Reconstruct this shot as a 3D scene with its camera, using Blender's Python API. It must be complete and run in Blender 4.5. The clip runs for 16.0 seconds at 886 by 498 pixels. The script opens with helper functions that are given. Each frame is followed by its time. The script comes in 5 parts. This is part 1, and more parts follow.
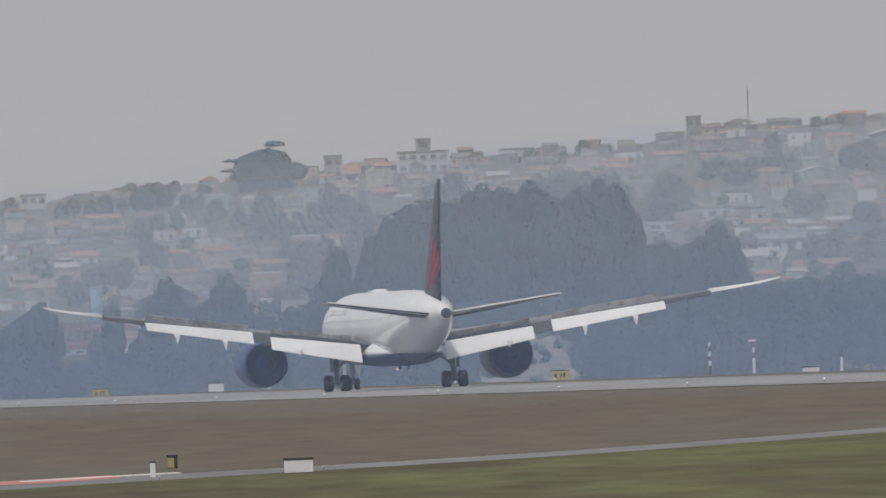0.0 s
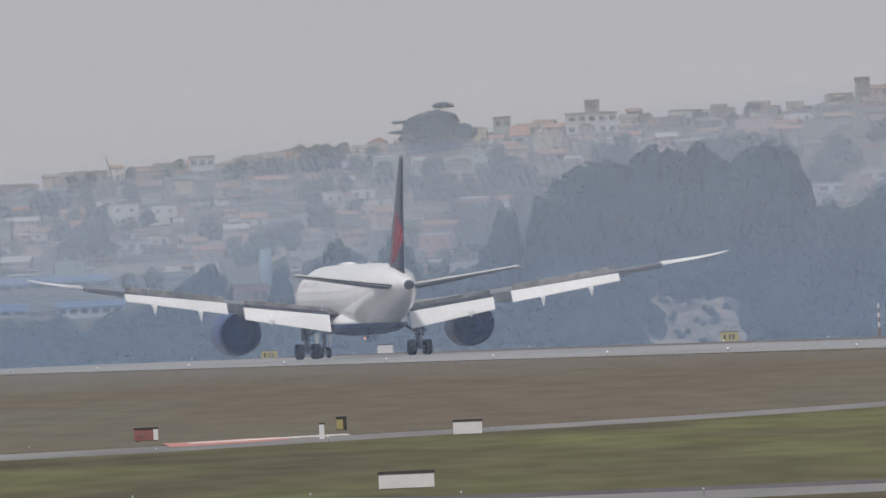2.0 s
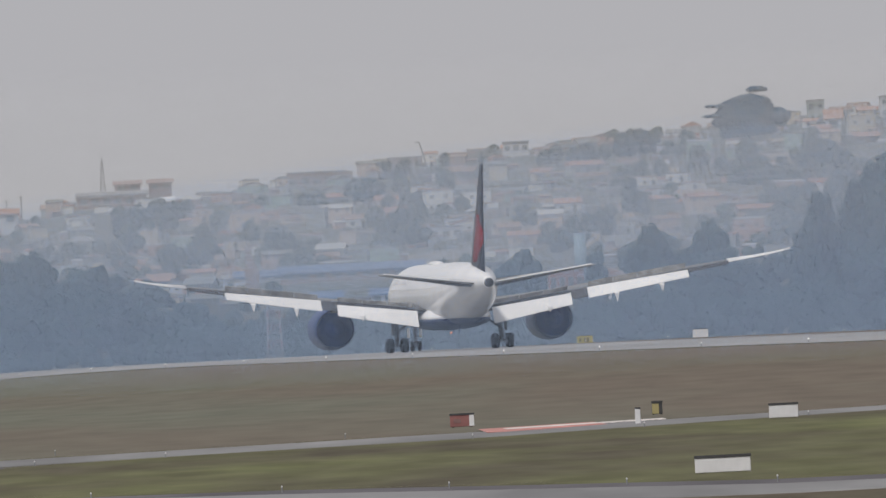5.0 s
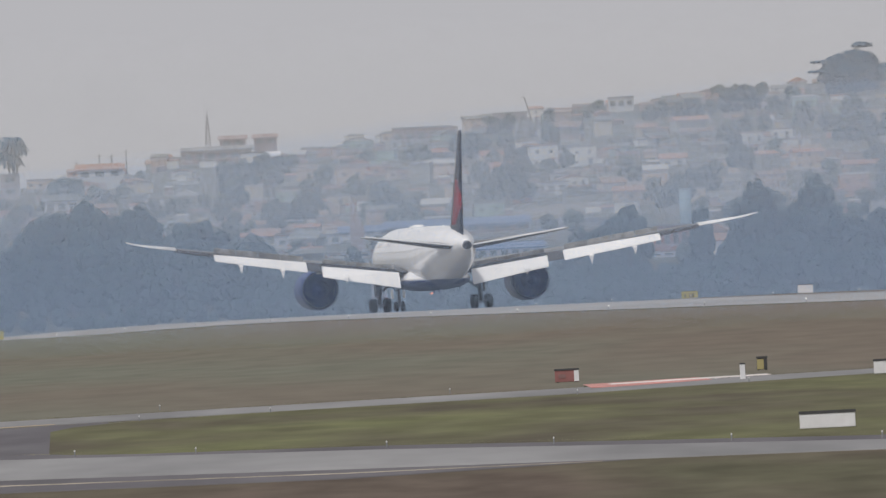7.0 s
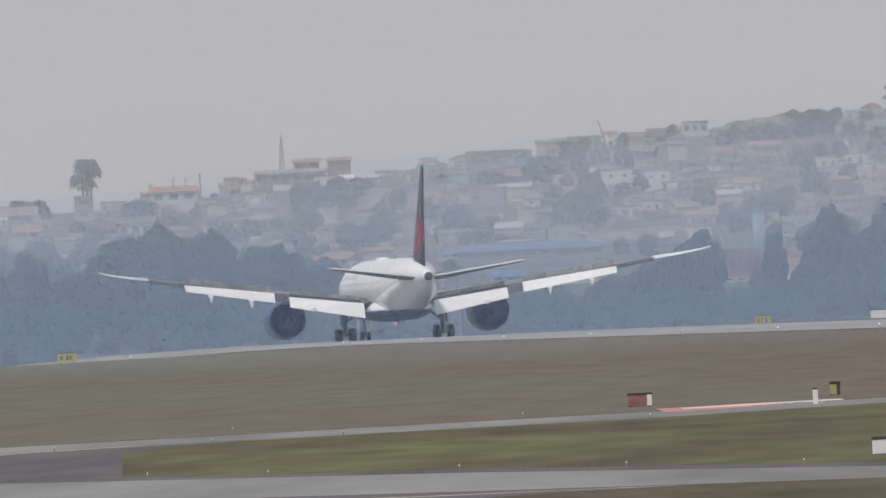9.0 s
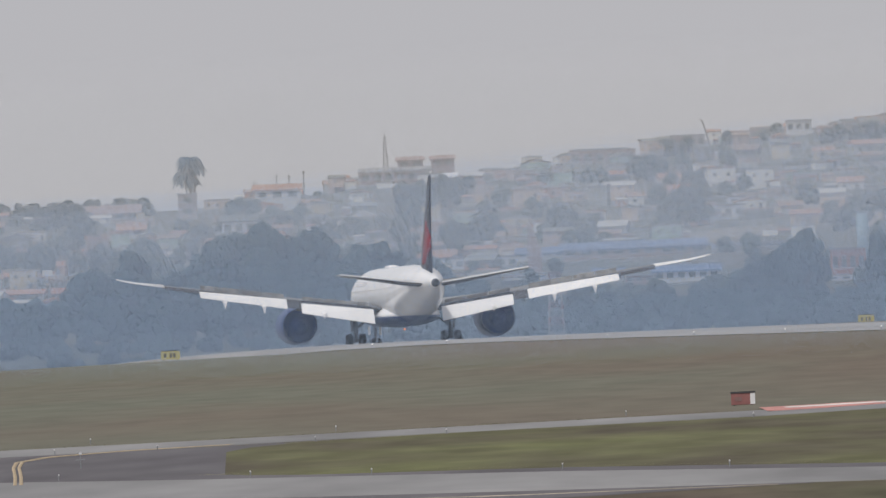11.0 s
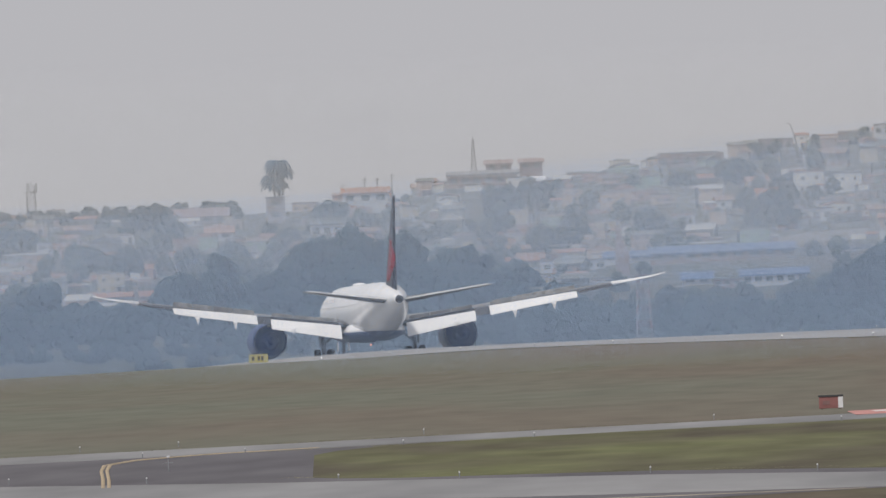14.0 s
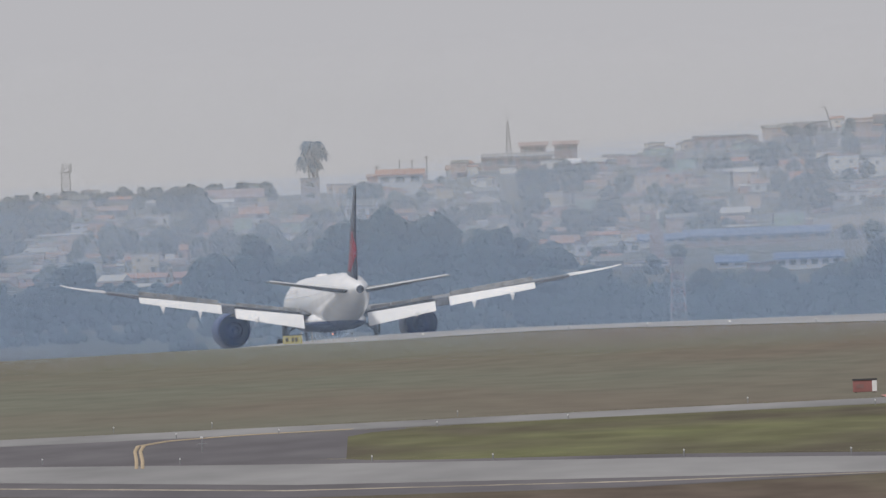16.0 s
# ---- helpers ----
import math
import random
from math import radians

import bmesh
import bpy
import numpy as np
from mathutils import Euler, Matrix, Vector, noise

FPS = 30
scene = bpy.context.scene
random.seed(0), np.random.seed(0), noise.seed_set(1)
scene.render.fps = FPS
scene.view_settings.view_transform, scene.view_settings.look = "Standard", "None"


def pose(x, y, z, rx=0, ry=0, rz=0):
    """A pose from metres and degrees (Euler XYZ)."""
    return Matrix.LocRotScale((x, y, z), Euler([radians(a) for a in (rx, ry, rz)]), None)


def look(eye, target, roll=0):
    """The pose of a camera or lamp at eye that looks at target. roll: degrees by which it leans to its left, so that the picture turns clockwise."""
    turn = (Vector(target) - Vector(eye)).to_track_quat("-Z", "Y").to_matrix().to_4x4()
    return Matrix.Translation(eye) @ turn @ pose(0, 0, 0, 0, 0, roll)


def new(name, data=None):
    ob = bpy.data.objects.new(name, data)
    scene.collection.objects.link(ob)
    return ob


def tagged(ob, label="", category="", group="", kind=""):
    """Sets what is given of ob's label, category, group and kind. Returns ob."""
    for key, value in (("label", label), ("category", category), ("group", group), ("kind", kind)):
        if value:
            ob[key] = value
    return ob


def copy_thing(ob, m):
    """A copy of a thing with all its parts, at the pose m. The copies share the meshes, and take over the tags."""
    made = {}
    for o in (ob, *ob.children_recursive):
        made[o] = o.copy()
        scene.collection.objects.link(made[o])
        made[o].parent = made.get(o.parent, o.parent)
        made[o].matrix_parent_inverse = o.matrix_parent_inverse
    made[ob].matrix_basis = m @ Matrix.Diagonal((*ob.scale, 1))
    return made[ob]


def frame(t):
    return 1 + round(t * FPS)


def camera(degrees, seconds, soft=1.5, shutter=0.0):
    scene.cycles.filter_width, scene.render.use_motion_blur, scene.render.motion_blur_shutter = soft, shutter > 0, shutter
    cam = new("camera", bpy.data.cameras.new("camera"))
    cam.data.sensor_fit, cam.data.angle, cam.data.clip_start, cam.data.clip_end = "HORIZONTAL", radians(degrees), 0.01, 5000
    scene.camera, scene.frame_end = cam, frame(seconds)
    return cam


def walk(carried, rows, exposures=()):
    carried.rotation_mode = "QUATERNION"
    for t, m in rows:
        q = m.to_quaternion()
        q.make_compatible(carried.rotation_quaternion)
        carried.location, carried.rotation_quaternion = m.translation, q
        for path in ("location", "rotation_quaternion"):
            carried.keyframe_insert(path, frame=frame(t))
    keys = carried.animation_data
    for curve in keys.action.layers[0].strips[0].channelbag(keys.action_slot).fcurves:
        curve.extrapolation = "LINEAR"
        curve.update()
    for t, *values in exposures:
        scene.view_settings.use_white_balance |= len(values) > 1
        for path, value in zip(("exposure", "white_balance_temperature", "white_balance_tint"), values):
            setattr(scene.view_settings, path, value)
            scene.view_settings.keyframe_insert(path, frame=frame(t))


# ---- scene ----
# A long lens on a fixed stand pans after an airliner that rolls out along a runway.
EYE = (0.0, 0.0, 3.4)
cam = camera(1.8075, 16.0, soft=1.45)
# seconds, pan to the left, tilt up, lean (degrees)
PAN = [
    (0.0, -1.2086, 0.1980, -2.41),
    (0.5, -1.0728, 0.2089, -2.49),
    (1.0, -0.9783, 0.2060, -2.57),
    (1.5, -0.9377, 0.1681, -2.64),
    (2.0, -0.8609, 0.1340, -2.44),
    (2.2, -0.8190, 0.1333, -2.48),
    (2.5, -0.7465, 0.1242, -2.54),
    (3.0, -0.5863, 0.1427, -2.62),
    (3.5, -0.4513, 0.1725, -2.83),
    (4.0, -0.3489, 0.1542, -2.99),
    (4.2, -0.3105, 0.1440, -2.84),
    (6.3, -0.0608, 0.1148, -2.96),
    (6.5, -0.0367, 0.0816, -2.86),
    (7.0, -0.0000, 0.0519, -2.79),
    (7.5, 0.0228, 0.0774, -2.83),
    (8.0, 0.0502, 0.1160, -2.81),
    (8.2, 0.0743, 0.1182, -2.61),
    (10.3, 0.2262, 0.0930, -2.55),
    (10.5, 0.2545, 0.0948, -2.52),
    (11.0, 0.3586, 0.1127, -2.48),
    (11.5, 0.4234, 0.1196, -2.65),
    (12.0, 0.4626, 0.1153, -2.58),
    (12.5, 0.5026, 0.1154, -2.48),
    (13.0, 0.5192, 0.1110, -2.54),
    (13.5, 0.5195, 0.1144, -2.46),
    (14.0, 0.5378, 0.1270, -2.43),
    (14.5, 0.5605, 0.1284, -2.51),
    (15.0, 0.5707, 0.0989, -2.35),
    (15.5, 0.5762, 0.0814, -2.39),
    (16.0, 0.6095, 0.0930, -2.19),
]
walk(cam, [(t, pose(*EYE) @ pose(0, 0, 0, 0, 0, pan) @ pose(0, 0, 0, 90 + tilt) @ pose(0, 0, 0, 0, 0, lean)) for t, pan, tilt, lean in PAN],
     exposures=[(0, -0.05), (1.5, -0.04), (2.0, 0.08), (2.5, 0.1), (3.5, 0.03), (4, 0.02), (7, 0.13), (11, 0.155), (16, 0.15)])

# seconds, tail cone's x and y, height of the runway under the wheels
ROLLOUT = [
    (0.0, 48.16, 2279.01, 0.09),
    (0.5, 44.21, 2309.45, 0.05),
    (1.0, 40.35, 2339.45, 0.03),
    (1.5, 36.62, 2369.03, 0.01),
    (2.0, 33.02, 2398.15, 0.01),
    (2.5, 29.56, 2426.83, 0.00),
    (3.0, 26.23, 2455.06, 0.01),
    (3.5, 23.01, 2482.82, 0.01),
    (4.0, 19.88, 2510.12, 0.02),
    (4.5, 16.84, 2536.95, 0.02),
    (5.0, 13.85, 2563.30, 0.03),
    (5.5, 10.92, 2589.17, 0.03),
    (6.0, 8.02, 2614.55, 0.02),
    (6.5, 5.16, 2639.44, 0.01),
    (7.0, 2.33, 2663.82, -0.01),
    (7.5, -0.46, 2687.70, -0.04),
    (8.0, -3.22, 2711.06, -0.07),
    (8.5, -5.93, 2733.90, -0.12),
    (9.0, -8.59, 2756.21, -0.17),
    (9.5, -11.19, 2778.00, -0.24),
    (10.0, -13.73, 2799.24, -0.31),
    (10.5, -16.22, 2819.94, -0.40),
    (11.0, -18.64, 2840.09, -0.50),
    (11.5, -21.01, 2859.68, -0.61),
    (12.0, -23.34, 2878.70, -0.73),
    (12.5, -25.63, 2897.16, -0.86),
    (13.0, -27.91, 2915.04, -0.99),
    (13.5, -30.18, 2932.33, -1.14),
    (14.0, -32.44, 2949.04, -1.29),
    (14.5, -34.69, 2965.15, -1.44),
    (15.0, -36.91, 2980.66, -1.60),
    (15.5, -39.04, 2995.56, -1.76),
    (16.0, -41.01, 3009.85, -1.92),
]

# ---- light ----
world = bpy.data.worlds.new("hazy_sky")
scene.world = world
world.use_nodes = True
wn, wl = world.node_tree.nodes, world.node_tree.links
sky = wn.new("ShaderNodeTexSky")
sky.sky_type, sky.sun_disc = "NISHITA", False
sky.sun_elevation, sky.sun_rotation = radians(52), radians(215)
sky.dust_density, sky.air_density, sky.ozone_density = 4.0, 1.0, 1.0
veil = wn.new("ShaderNodeMix")
veil.data_type = "RGBA"
veil.inputs["Factor"].default_value = 0.93
veil.inputs["B"].default_value = (4.52, 4.49, 4.73, 1)
wl.new(sky.outputs["Color"], veil.inputs["A"])
wl.new(veil.outputs["Result"], wn["Background"].inputs["Color"])
wn["Background"].inputs["Strength"].default_value = 0.1
sun_lamp = bpy.data.lights.new("sun", "SUN")
sun_lamp.energy, sun_lamp.angle, sun_lamp.color = 2.1, radians(8), (1.0, 0.955, 0.9)
sun = new("sun", sun_lamp)
sun.matrix_world = look((-45, -64, 100), (0, 0, 0))


# ---- materials ----
def material(name, colour, rough=0.7, metal=0.0, vary=0.15, grain=3.0, bump=0.0, second=None, big=0.3, stretch=(1, 1, 1), by_object=0.0, gloss=0.35):
    """Two scales of noise over a base colour, with fine relief."""
    m = bpy.data.materials.new(name)
    m.use_nodes = True
    n, l = m.node_tree.nodes, m.node_tree.links
    b = n["Principled BSDF"]
    b.inputs["Roughness"].default_value, b.inputs["Metallic"].default_value = rough, metal
    b.inputs["Specular IOR Level"].default_value = gloss
    co = n.new("ShaderNodeTexCoord")
    mp = n.new("ShaderNodeMapping")
    mp.inputs["Scale"].default_value = stretch
    l.new(co.outputs["Object"], mp.inputs["Vector"])
    fine, broad = n.new("ShaderNodeTexNoise"), n.new("ShaderNodeTexNoise")
    for t, sc, det in ((fine, grain, 6), (broad, big, 3)):
        t.inputs["Scale"].default_value, t.inputs["Detail"].default_value = sc, det
        l.new(mp.outputs["Vector"], t.inputs["Vector"])
    mix = n.new("ShaderNodeMix")
    mix.data_type = "RGBA"
    mix.inputs["A"].default_value = (*colour, 1)
    mix.inputs["B"].default_value = (*(second or [c * (1 - 2 * vary) for c in colour]), 1)
    ramp = n.new("ShaderNodeMapRange")
    ramp.inputs["From Min"].default_value, ramp.inputs["From Max"].default_value = 0.35, 0.65
    l.new(broad.outputs["Fac"], ramp.inputs["Value"])
    l.new(ramp.outputs["Result"], mix.inputs["Factor"])
    tone = n.new("ShaderNodeMapRange")
    tone.inputs["From Min"].default_value, tone.inputs["From Max"].default_value = 0.3, 0.7
    tone.inputs["To Min"].default_value, tone.inputs["To Max"].default_value = 1 - vary, 1 + vary
    l.new(fine.outputs["Fac"], tone.inputs["Value"])
    value = tone.outputs["Result"]
    if by_object:
        info = n.new("ShaderNodeObjectInfo")
        spread = n.new("ShaderNodeMapRange")
        spread.inputs["To Min"].default_value, spread.inputs["To Max"].default_value = 1 - by_object, 1 + by_object
        l.new(info.outputs["Random"], spread.inputs["Value"])
        mul = n.new("ShaderNodeMath")
        mul.operation = "MULTIPLY"
        l.new(value, mul.inputs[0])
        l.new(spread.outputs["Result"], mul.inputs[1])
        value = mul.outputs["Value"]
    out = n.new("ShaderNodeVectorMath")
    out.operation = "SCALE"
    l.new(mix.outputs["Result"], out.inputs[0])
    l.new(value, out.inputs["Scale"])
    l.new(out.outputs["Vector"], b.inputs["Base Color"])
    if bump:
        bp = n.new("ShaderNodeBump")
        bp.inputs["Strength"].default_value = bump
        l.new(fine.outputs["Fac"], bp.inputs["Height"])
        l.new(bp.outputs["Normal"], b.inputs["Normal"])
    return m


def palette(name, colours, rough=0.85, vary=0.12, grain=1.2):
    """A painted or rendered wall: each object takes one colour of the list by its own random number."""
    m = material(name, colours[0], rough, vary=vary, grain=grain, big=0.25)
    n, l = m.node_tree.nodes, m.node_tree.links
    info = n.new("ShaderNodeObjectInfo")
    ramp = n.new("ShaderNodeValToRGB")
    ramp.color_ramp.interpolation = "CONSTANT"
    e = ramp.color_ramp.elements
    e[0].color, e[1].color, e[1].position = (*colours[0], 1), (*colours[1], 1), 1 / len(colours)
    for i, c in enumerate(colours[2:], 2):
        e.new(i / len(colours)).color = (*c, 1)
    l.new(info.outputs["Random"], ramp.inputs["Fac"])
    mix = [x for x in n if x.type == "MIX"][0]
    dim = n.new("ShaderNodeVectorMath")
    dim.operation = "SCALE"
    dim.inputs["Scale"].default_value = 0.8
    l.new(ramp.outputs["Color"], mix.inputs["A"])
    l.new(ramp.outputs["Color"], dim.inputs[0])
    l.new(dim.outputs["Vector"], mix.inputs["B"])
    return m


def glow(name, colour, strength):
    m = material(name, colour, 0.3)
    b = m.node_tree.nodes["Principled BSDF"]
    b.inputs["Emission Color"].default_value, b.inputs["Emission Strength"].default_value = (*colour, 1), strength
    return m


M_GRASS = material("dry_grass", (0.152, 0.130, 0.106), 0.95, vary=0.11, grain=0.9, second=(0.146, 0.150, 0.120), big=0.075, stretch=(0.42, 0.032, 1), gloss=0.05)
M_GREEN = material("green_grass", (0.139, 0.145, 0.074), 0.95, vary=0.2, grain=1.0, bump=0.1, second=(0.100, 0.090, 0.066), big=0.22, stretch=(0.45, 0.04, 1), gloss=0.05)
M_RUNWAY = material("pale_runway_asphalt", (0.33, 0.33, 0.335), 0.9, vary=0.08, grain=0.5, second=(0.26, 0.26, 0.265), big=0.05, stretch=(1, 0.1, 1), gloss=0.1)
M_TAXI = material("taxiway_asphalt", (0.255, 0.255, 0.26), 0.9, vary=0.08, grain=0.5, second=(0.19, 0.19, 0.195), big=0.12, stretch=(1, 0.06, 1), gloss=0.1)
M_SOIL = material("brown_soil", (0.108, 0.086, 0.070), 0.95, vary=0.25, grain=0.5, second=(0.098, 0.094, 0.062), big=0.1, stretch=(1, 0.08, 1), gloss=0.05)
M_TUFT = material("pale_grass_blades", (0.30, 0.285, 0.20), 0.95, vary=0.3, grain=0.5, gloss=0.05)
M_DARK = material("dark_asphalt", (0.105, 0.10, 0.11), 0.9, vary=0.12, grain=0.4, second=(0.135, 0.13, 0.14), big=0.1, stretch=(1, 0.06, 1), gloss=0.1)
M_YELLOW_PAINT = material("yellow_marking_paint", (0.52, 0.41, 0.27), 0.8, vary=0.15, grain=2)
M_WHITE_PAINT = material("white_marking_paint", (0.8, 0.74, 0.72), 0.8, vary=0.15, grain=2)
M_RED_PAINT = material("red_marking_paint", (0.62, 0.30, 0.27), 0.8, vary=0.2, grain=1)
M_WHITE = material("white_aircraft_paint", (0.86, 0.86, 0.87), 0.17, vary=0.03, grain=0.6, big=0.15)
M_NAVY = material("dark_blue_belly_paint", (0.035, 0.066, 0.185), 0.4, vary=0.1)
M_WING = material("grey_wing_skin", (0.20, 0.205, 0.215), 0.45, vary=0.1, grain=1.0, big=0.3)
M_SPOIL = material("pale_grey_composite", (0.52, 0.515, 0.51), 0.5, vary=0.25, grain=2.5, big=0.9)
M_FLAP = material("white_flap_paint", (0.77, 0.77, 0.78), 0.4, vary=0.04)
M_FIN = material("black_fin_paint", (0.035, 0.04, 0.06), 0.4, vary=0.1)
M_RED = material("red_emblem_paint", (0.29, 0.024, 0.036), 0.5, vary=0.15, grain=1.5)
M_NACELLE = material("nacelle_paint", (0.03, 0.066, 0.21), 0.4, vary=0.08)
# engine duct colour carries the blue of the haze before it
M_BLACK = material("haze_tinted_duct", (0.018, 0.065, 0.28), 0.7, vary=0.2, gloss=0.1)
M_TYRE = material("tyre_rubber", (0.035, 0.036, 0.042), 0.85, vary=0.1)
M_STEEL = material("gear_steel", (0.16, 0.17, 0.2), 0.45, metal=0.3, vary=0.1)
# cabin glass paled in colour to imitate haze washing the windows out
M_CABIN = material("haze_paled_cabin_glass", (0.76, 0.765, 0.775), 0.2)
M_TITLE = material("pale_title_paint", (0.75, 0.75, 0.76), 0.4)
# grey darkened for the elevators' shaded undersides, shared with ailerons and flaperons
M_ELEV = material("grey_elevator_skin", (0.075, 0.08, 0.095), 0.5, vary=0.1)
M_LEAF = material("dark_green_foliage", (0.032, 0.058, 0.062), 0.9, vary=0.16, grain=0.35, second=(0.024, 0.044, 0.048), big=0.09, by_object=0.2, gloss=0.05)
M_LEAF_PALE = material("grey_green_foliage", (0.075, 0.095, 0.075), 0.9, vary=0.16, grain=0.4, second=(0.055, 0.075, 0.062), big=0.12, by_object=0.3, gloss=0.05)
# foliage blued in its colour to imitate haze on the skyline pine and palms
M_LEAF_HAZED = material("haze_tinted_foliage", (0.045, 0.115, 0.20), 0.9, vary=0.16, grain=0.35, second=(0.038, 0.098, 0.17), big=0.12, gloss=0.05)
M_BARK = material("grey_bark", (0.1, 0.095, 0.09), 0.9, vary=0.2)
M_WALL = palette("rendered_house_wall", [(0.40, 0.41, 0.39), (0.28, 0.29, 0.275), (0.42, 0.33, 0.29), (0.66, 0.65, 0.61), (0.26, 0.275, 0.27), (0.46, 0.30, 0.245), (0.22, 0.225, 0.21), (0.31, 0.40, 0.35), (0.52, 0.42, 0.35), (0.20, 0.20, 0.185), (0.50, 0.44, 0.34), (0.32, 0.25, 0.22)])
M_ROOF = palette("tiled_house_roof", [(0.36, 0.20, 0.15), (0.20, 0.205, 0.20), (0.40, 0.235, 0.175), (0.22, 0.225, 0.22), (0.48, 0.47, 0.45), (0.26, 0.19, 0.155), (0.32, 0.22, 0.175), (0.15, 0.16, 0.155)], vary=0.2, grain=3)
M_WINDOW = material("shaded_window_glass", (0.14, 0.155, 0.17), 0.25, by_object=0.3)
M_TRIM = material("pale_trim", (0.46, 0.475, 0.50), 0.8)
M_CONCRETE = material("weathered_concrete", (0.30, 0.31, 0.33), 0.9, vary=0.2)
M_BLUE = material("blue_metal_sheet", (0.11, 0.18, 0.34), 0.6, vary=0.12, grain=1)
M_CYAN = material("pale_blue_tank_paint", (0.27, 0.38, 0.46), 0.6)
M_ORANGE = material("orange_red_wall_paint", (0.37, 0.28, 0.25), 0.8, vary=0.15)
M_SIGN_WHITE = material("white_sign_face", (0.72, 0.72, 0.74), 0.6, vary=0.06)
M_SIGN_YELLOW = material("yellow_sign_face", (0.48, 0.435, 0.19), 0.6, vary=0.1)
M_OCHRE = material("dull_ochre_face", (0.40, 0.35, 0.17), 0.7, vary=0.12)
M_SIGN_RED = material("red_sign_face", (0.29, 0.13, 0.125), 0.6, vary=0.1)
M_SIGN_DARK = material("dark_sign_back", (0.07, 0.07, 0.075), 0.7)
M_MAST = material("mast_steel", (0.20, 0.20, 0.21), 0.6, metal=0.2)
M_MAST_RED = material("mast_red_paint", (0.25, 0.15, 0.145), 0.7)
M_LAMP = glow("lit_lamp_glass", (1.0, 0.97, 0.9), 1.3)
M_BEACON = glow("red_beacon_glass", (1.0, 0.3, 0.12), 1.6)
# flat ribbon colours that imitate light scattered by haze
M_HAZE = material("blue_haze_ribbon", (0.455, 0.58, 0.79), 1.0, vary=0.02, gloss=0.0)
M_HAZE_PALE = material("sky_matched_haze_ribbon", (0.69, 0.71, 0.755), 1.0, vary=0.01, gloss=0.0)
M_HILL = material("hillside_scrub_and_soil", (0.105, 0.118, 0.098), 0.95, vary=0.3, grain=0.6, second=(0.16, 0.14, 0.118), big=0.06, gloss=0.05)
M_MEADOW = material("rough_dark_pasture", (0.060, 0.070, 0.052), 0.95, vary=0.25, grain=0.5, second=(0.082, 0.078, 0.060), big=0.05, stretch=(0.4, 0.15, 1), gloss=0.05)
M_EARTH = material("bare_earth", (0.31, 0.27, 0.24), 0.95, vary=0.3, grain=0.5, second=(0.15, 0.145, 0.125), big=0.45)


# the grass is greener towards the west of the field
gn, gl = M_GRASS.node_tree.nodes, M_GRASS.node_tree.links
g_co, g_sep, g_map, g_add = gn.new("ShaderNodeTexCoord"), gn.new("ShaderNodeSeparateXYZ"), gn.new("ShaderNodeMapRange"), gn.new("ShaderNodeMath")
g_mix = [x for x in gn if x.type == "MIX"][0]
g_old = g_mix.inputs["Factor"].links[0].from_socket
g_map.inputs["From Min"].default_value, g_map.inputs["From Max"].default_value = -45, 45
g_map.inputs["To Min"].default_value, g_map.inputs["To Max"].default_value = 0.45, -0.5
g_add.use_clamp = True
gl.new(g_co.outputs["Object"], g_sep.inputs["Vector"])
gl.new(g_sep.outputs["X"], g_map.inputs["Value"])
gl.new(g_old, g_add.inputs[0])
gl.new(g_map.outputs["Result"], g_add.inputs[1])
gl.new(g_add.outputs["Value"], g_mix.inputs["Factor"])


# ---- mesh tools ----
def part(name, bm, mat, parent=None, label="", smooth=False):
    """Links a bmesh as one mesh object under a thing or a part."""
    me = bpy.data.meshes.new(name)
    bm.normal_update()
    bm.to_mesh(me)
    bm.free()
    me.materials.append(mat)
    if smooth:
        me.polygons.foreach_set("use_smooth", [True] * len(me.polygons))
    ob = new(name, me)
    ob.parent = parent
    return tagged(ob, label)


def share(name, ob, parent, m):
    """Another piece on the same mesh."""
    o = new(name, ob.data)
    o.parent = parent
    o.matrix_basis = m
    return o


def thing(name, label, category, m=None, group="", kind=""):
    e = new(name)
    e.matrix_basis = m or Matrix()
    return tagged(e, label, category, group, kind)


def loft(rings, caps=True, bm=None):
    bm = bm or bmesh.new()
    vs = [[bm.verts.new(p) for p in r] for r in rings]
    n = len(rings[0])
    for a, b in zip(vs, vs[1:]):
        for i in range(n):
            bm.faces.new((a[i], a[(i + 1) % n], b[(i + 1) % n], b[i]))
    if caps:
        bm.faces.new(vs[0][::-1])
        bm.faces.new(vs[-1])
    bmesh.ops.recalc_face_normals(bm, faces=bm.faces)
    return bm


def box(x0, x1, y0, y1, z0, z1, bm=None, bevel=0.0):
    bm = bm or bmesh.new()
    v = [bm.verts.new((x, y, z)) for x in (x0, x1) for y in (y0, y1) for z in (z0, z1)]
    fs = [bm.faces.new([v[i] for i in q]) for q in ((0, 1, 3, 2), (4, 6, 7, 5), (0, 4, 5, 1), (2, 3, 7, 6), (0, 2, 6, 4), (1, 5, 7, 3))]
    if bevel:
        bmesh.ops.bevel(bm, geom=list({e for f in fs for e in f.edges}), offset=bevel, segments=1, affect="EDGES")
    return bm


def bar(a, b, r0, r1=None, n=8, bm=None):
    """A round bar between two points."""
    bm = bm or bmesh.new()
    a, b = Vector(a), Vector(b)
    q = (b - a).to_track_quat("Z", "Y").to_matrix()
    r1 = r0 if r1 is None else r1
    rings = [[c + q @ Vector((r * math.cos(t * math.tau / n), r * math.sin(t * math.tau / n), 0)) for t in range(n)] for c, r in ((a, r0), (b, r1))]
    return loft(rings, True, bm)


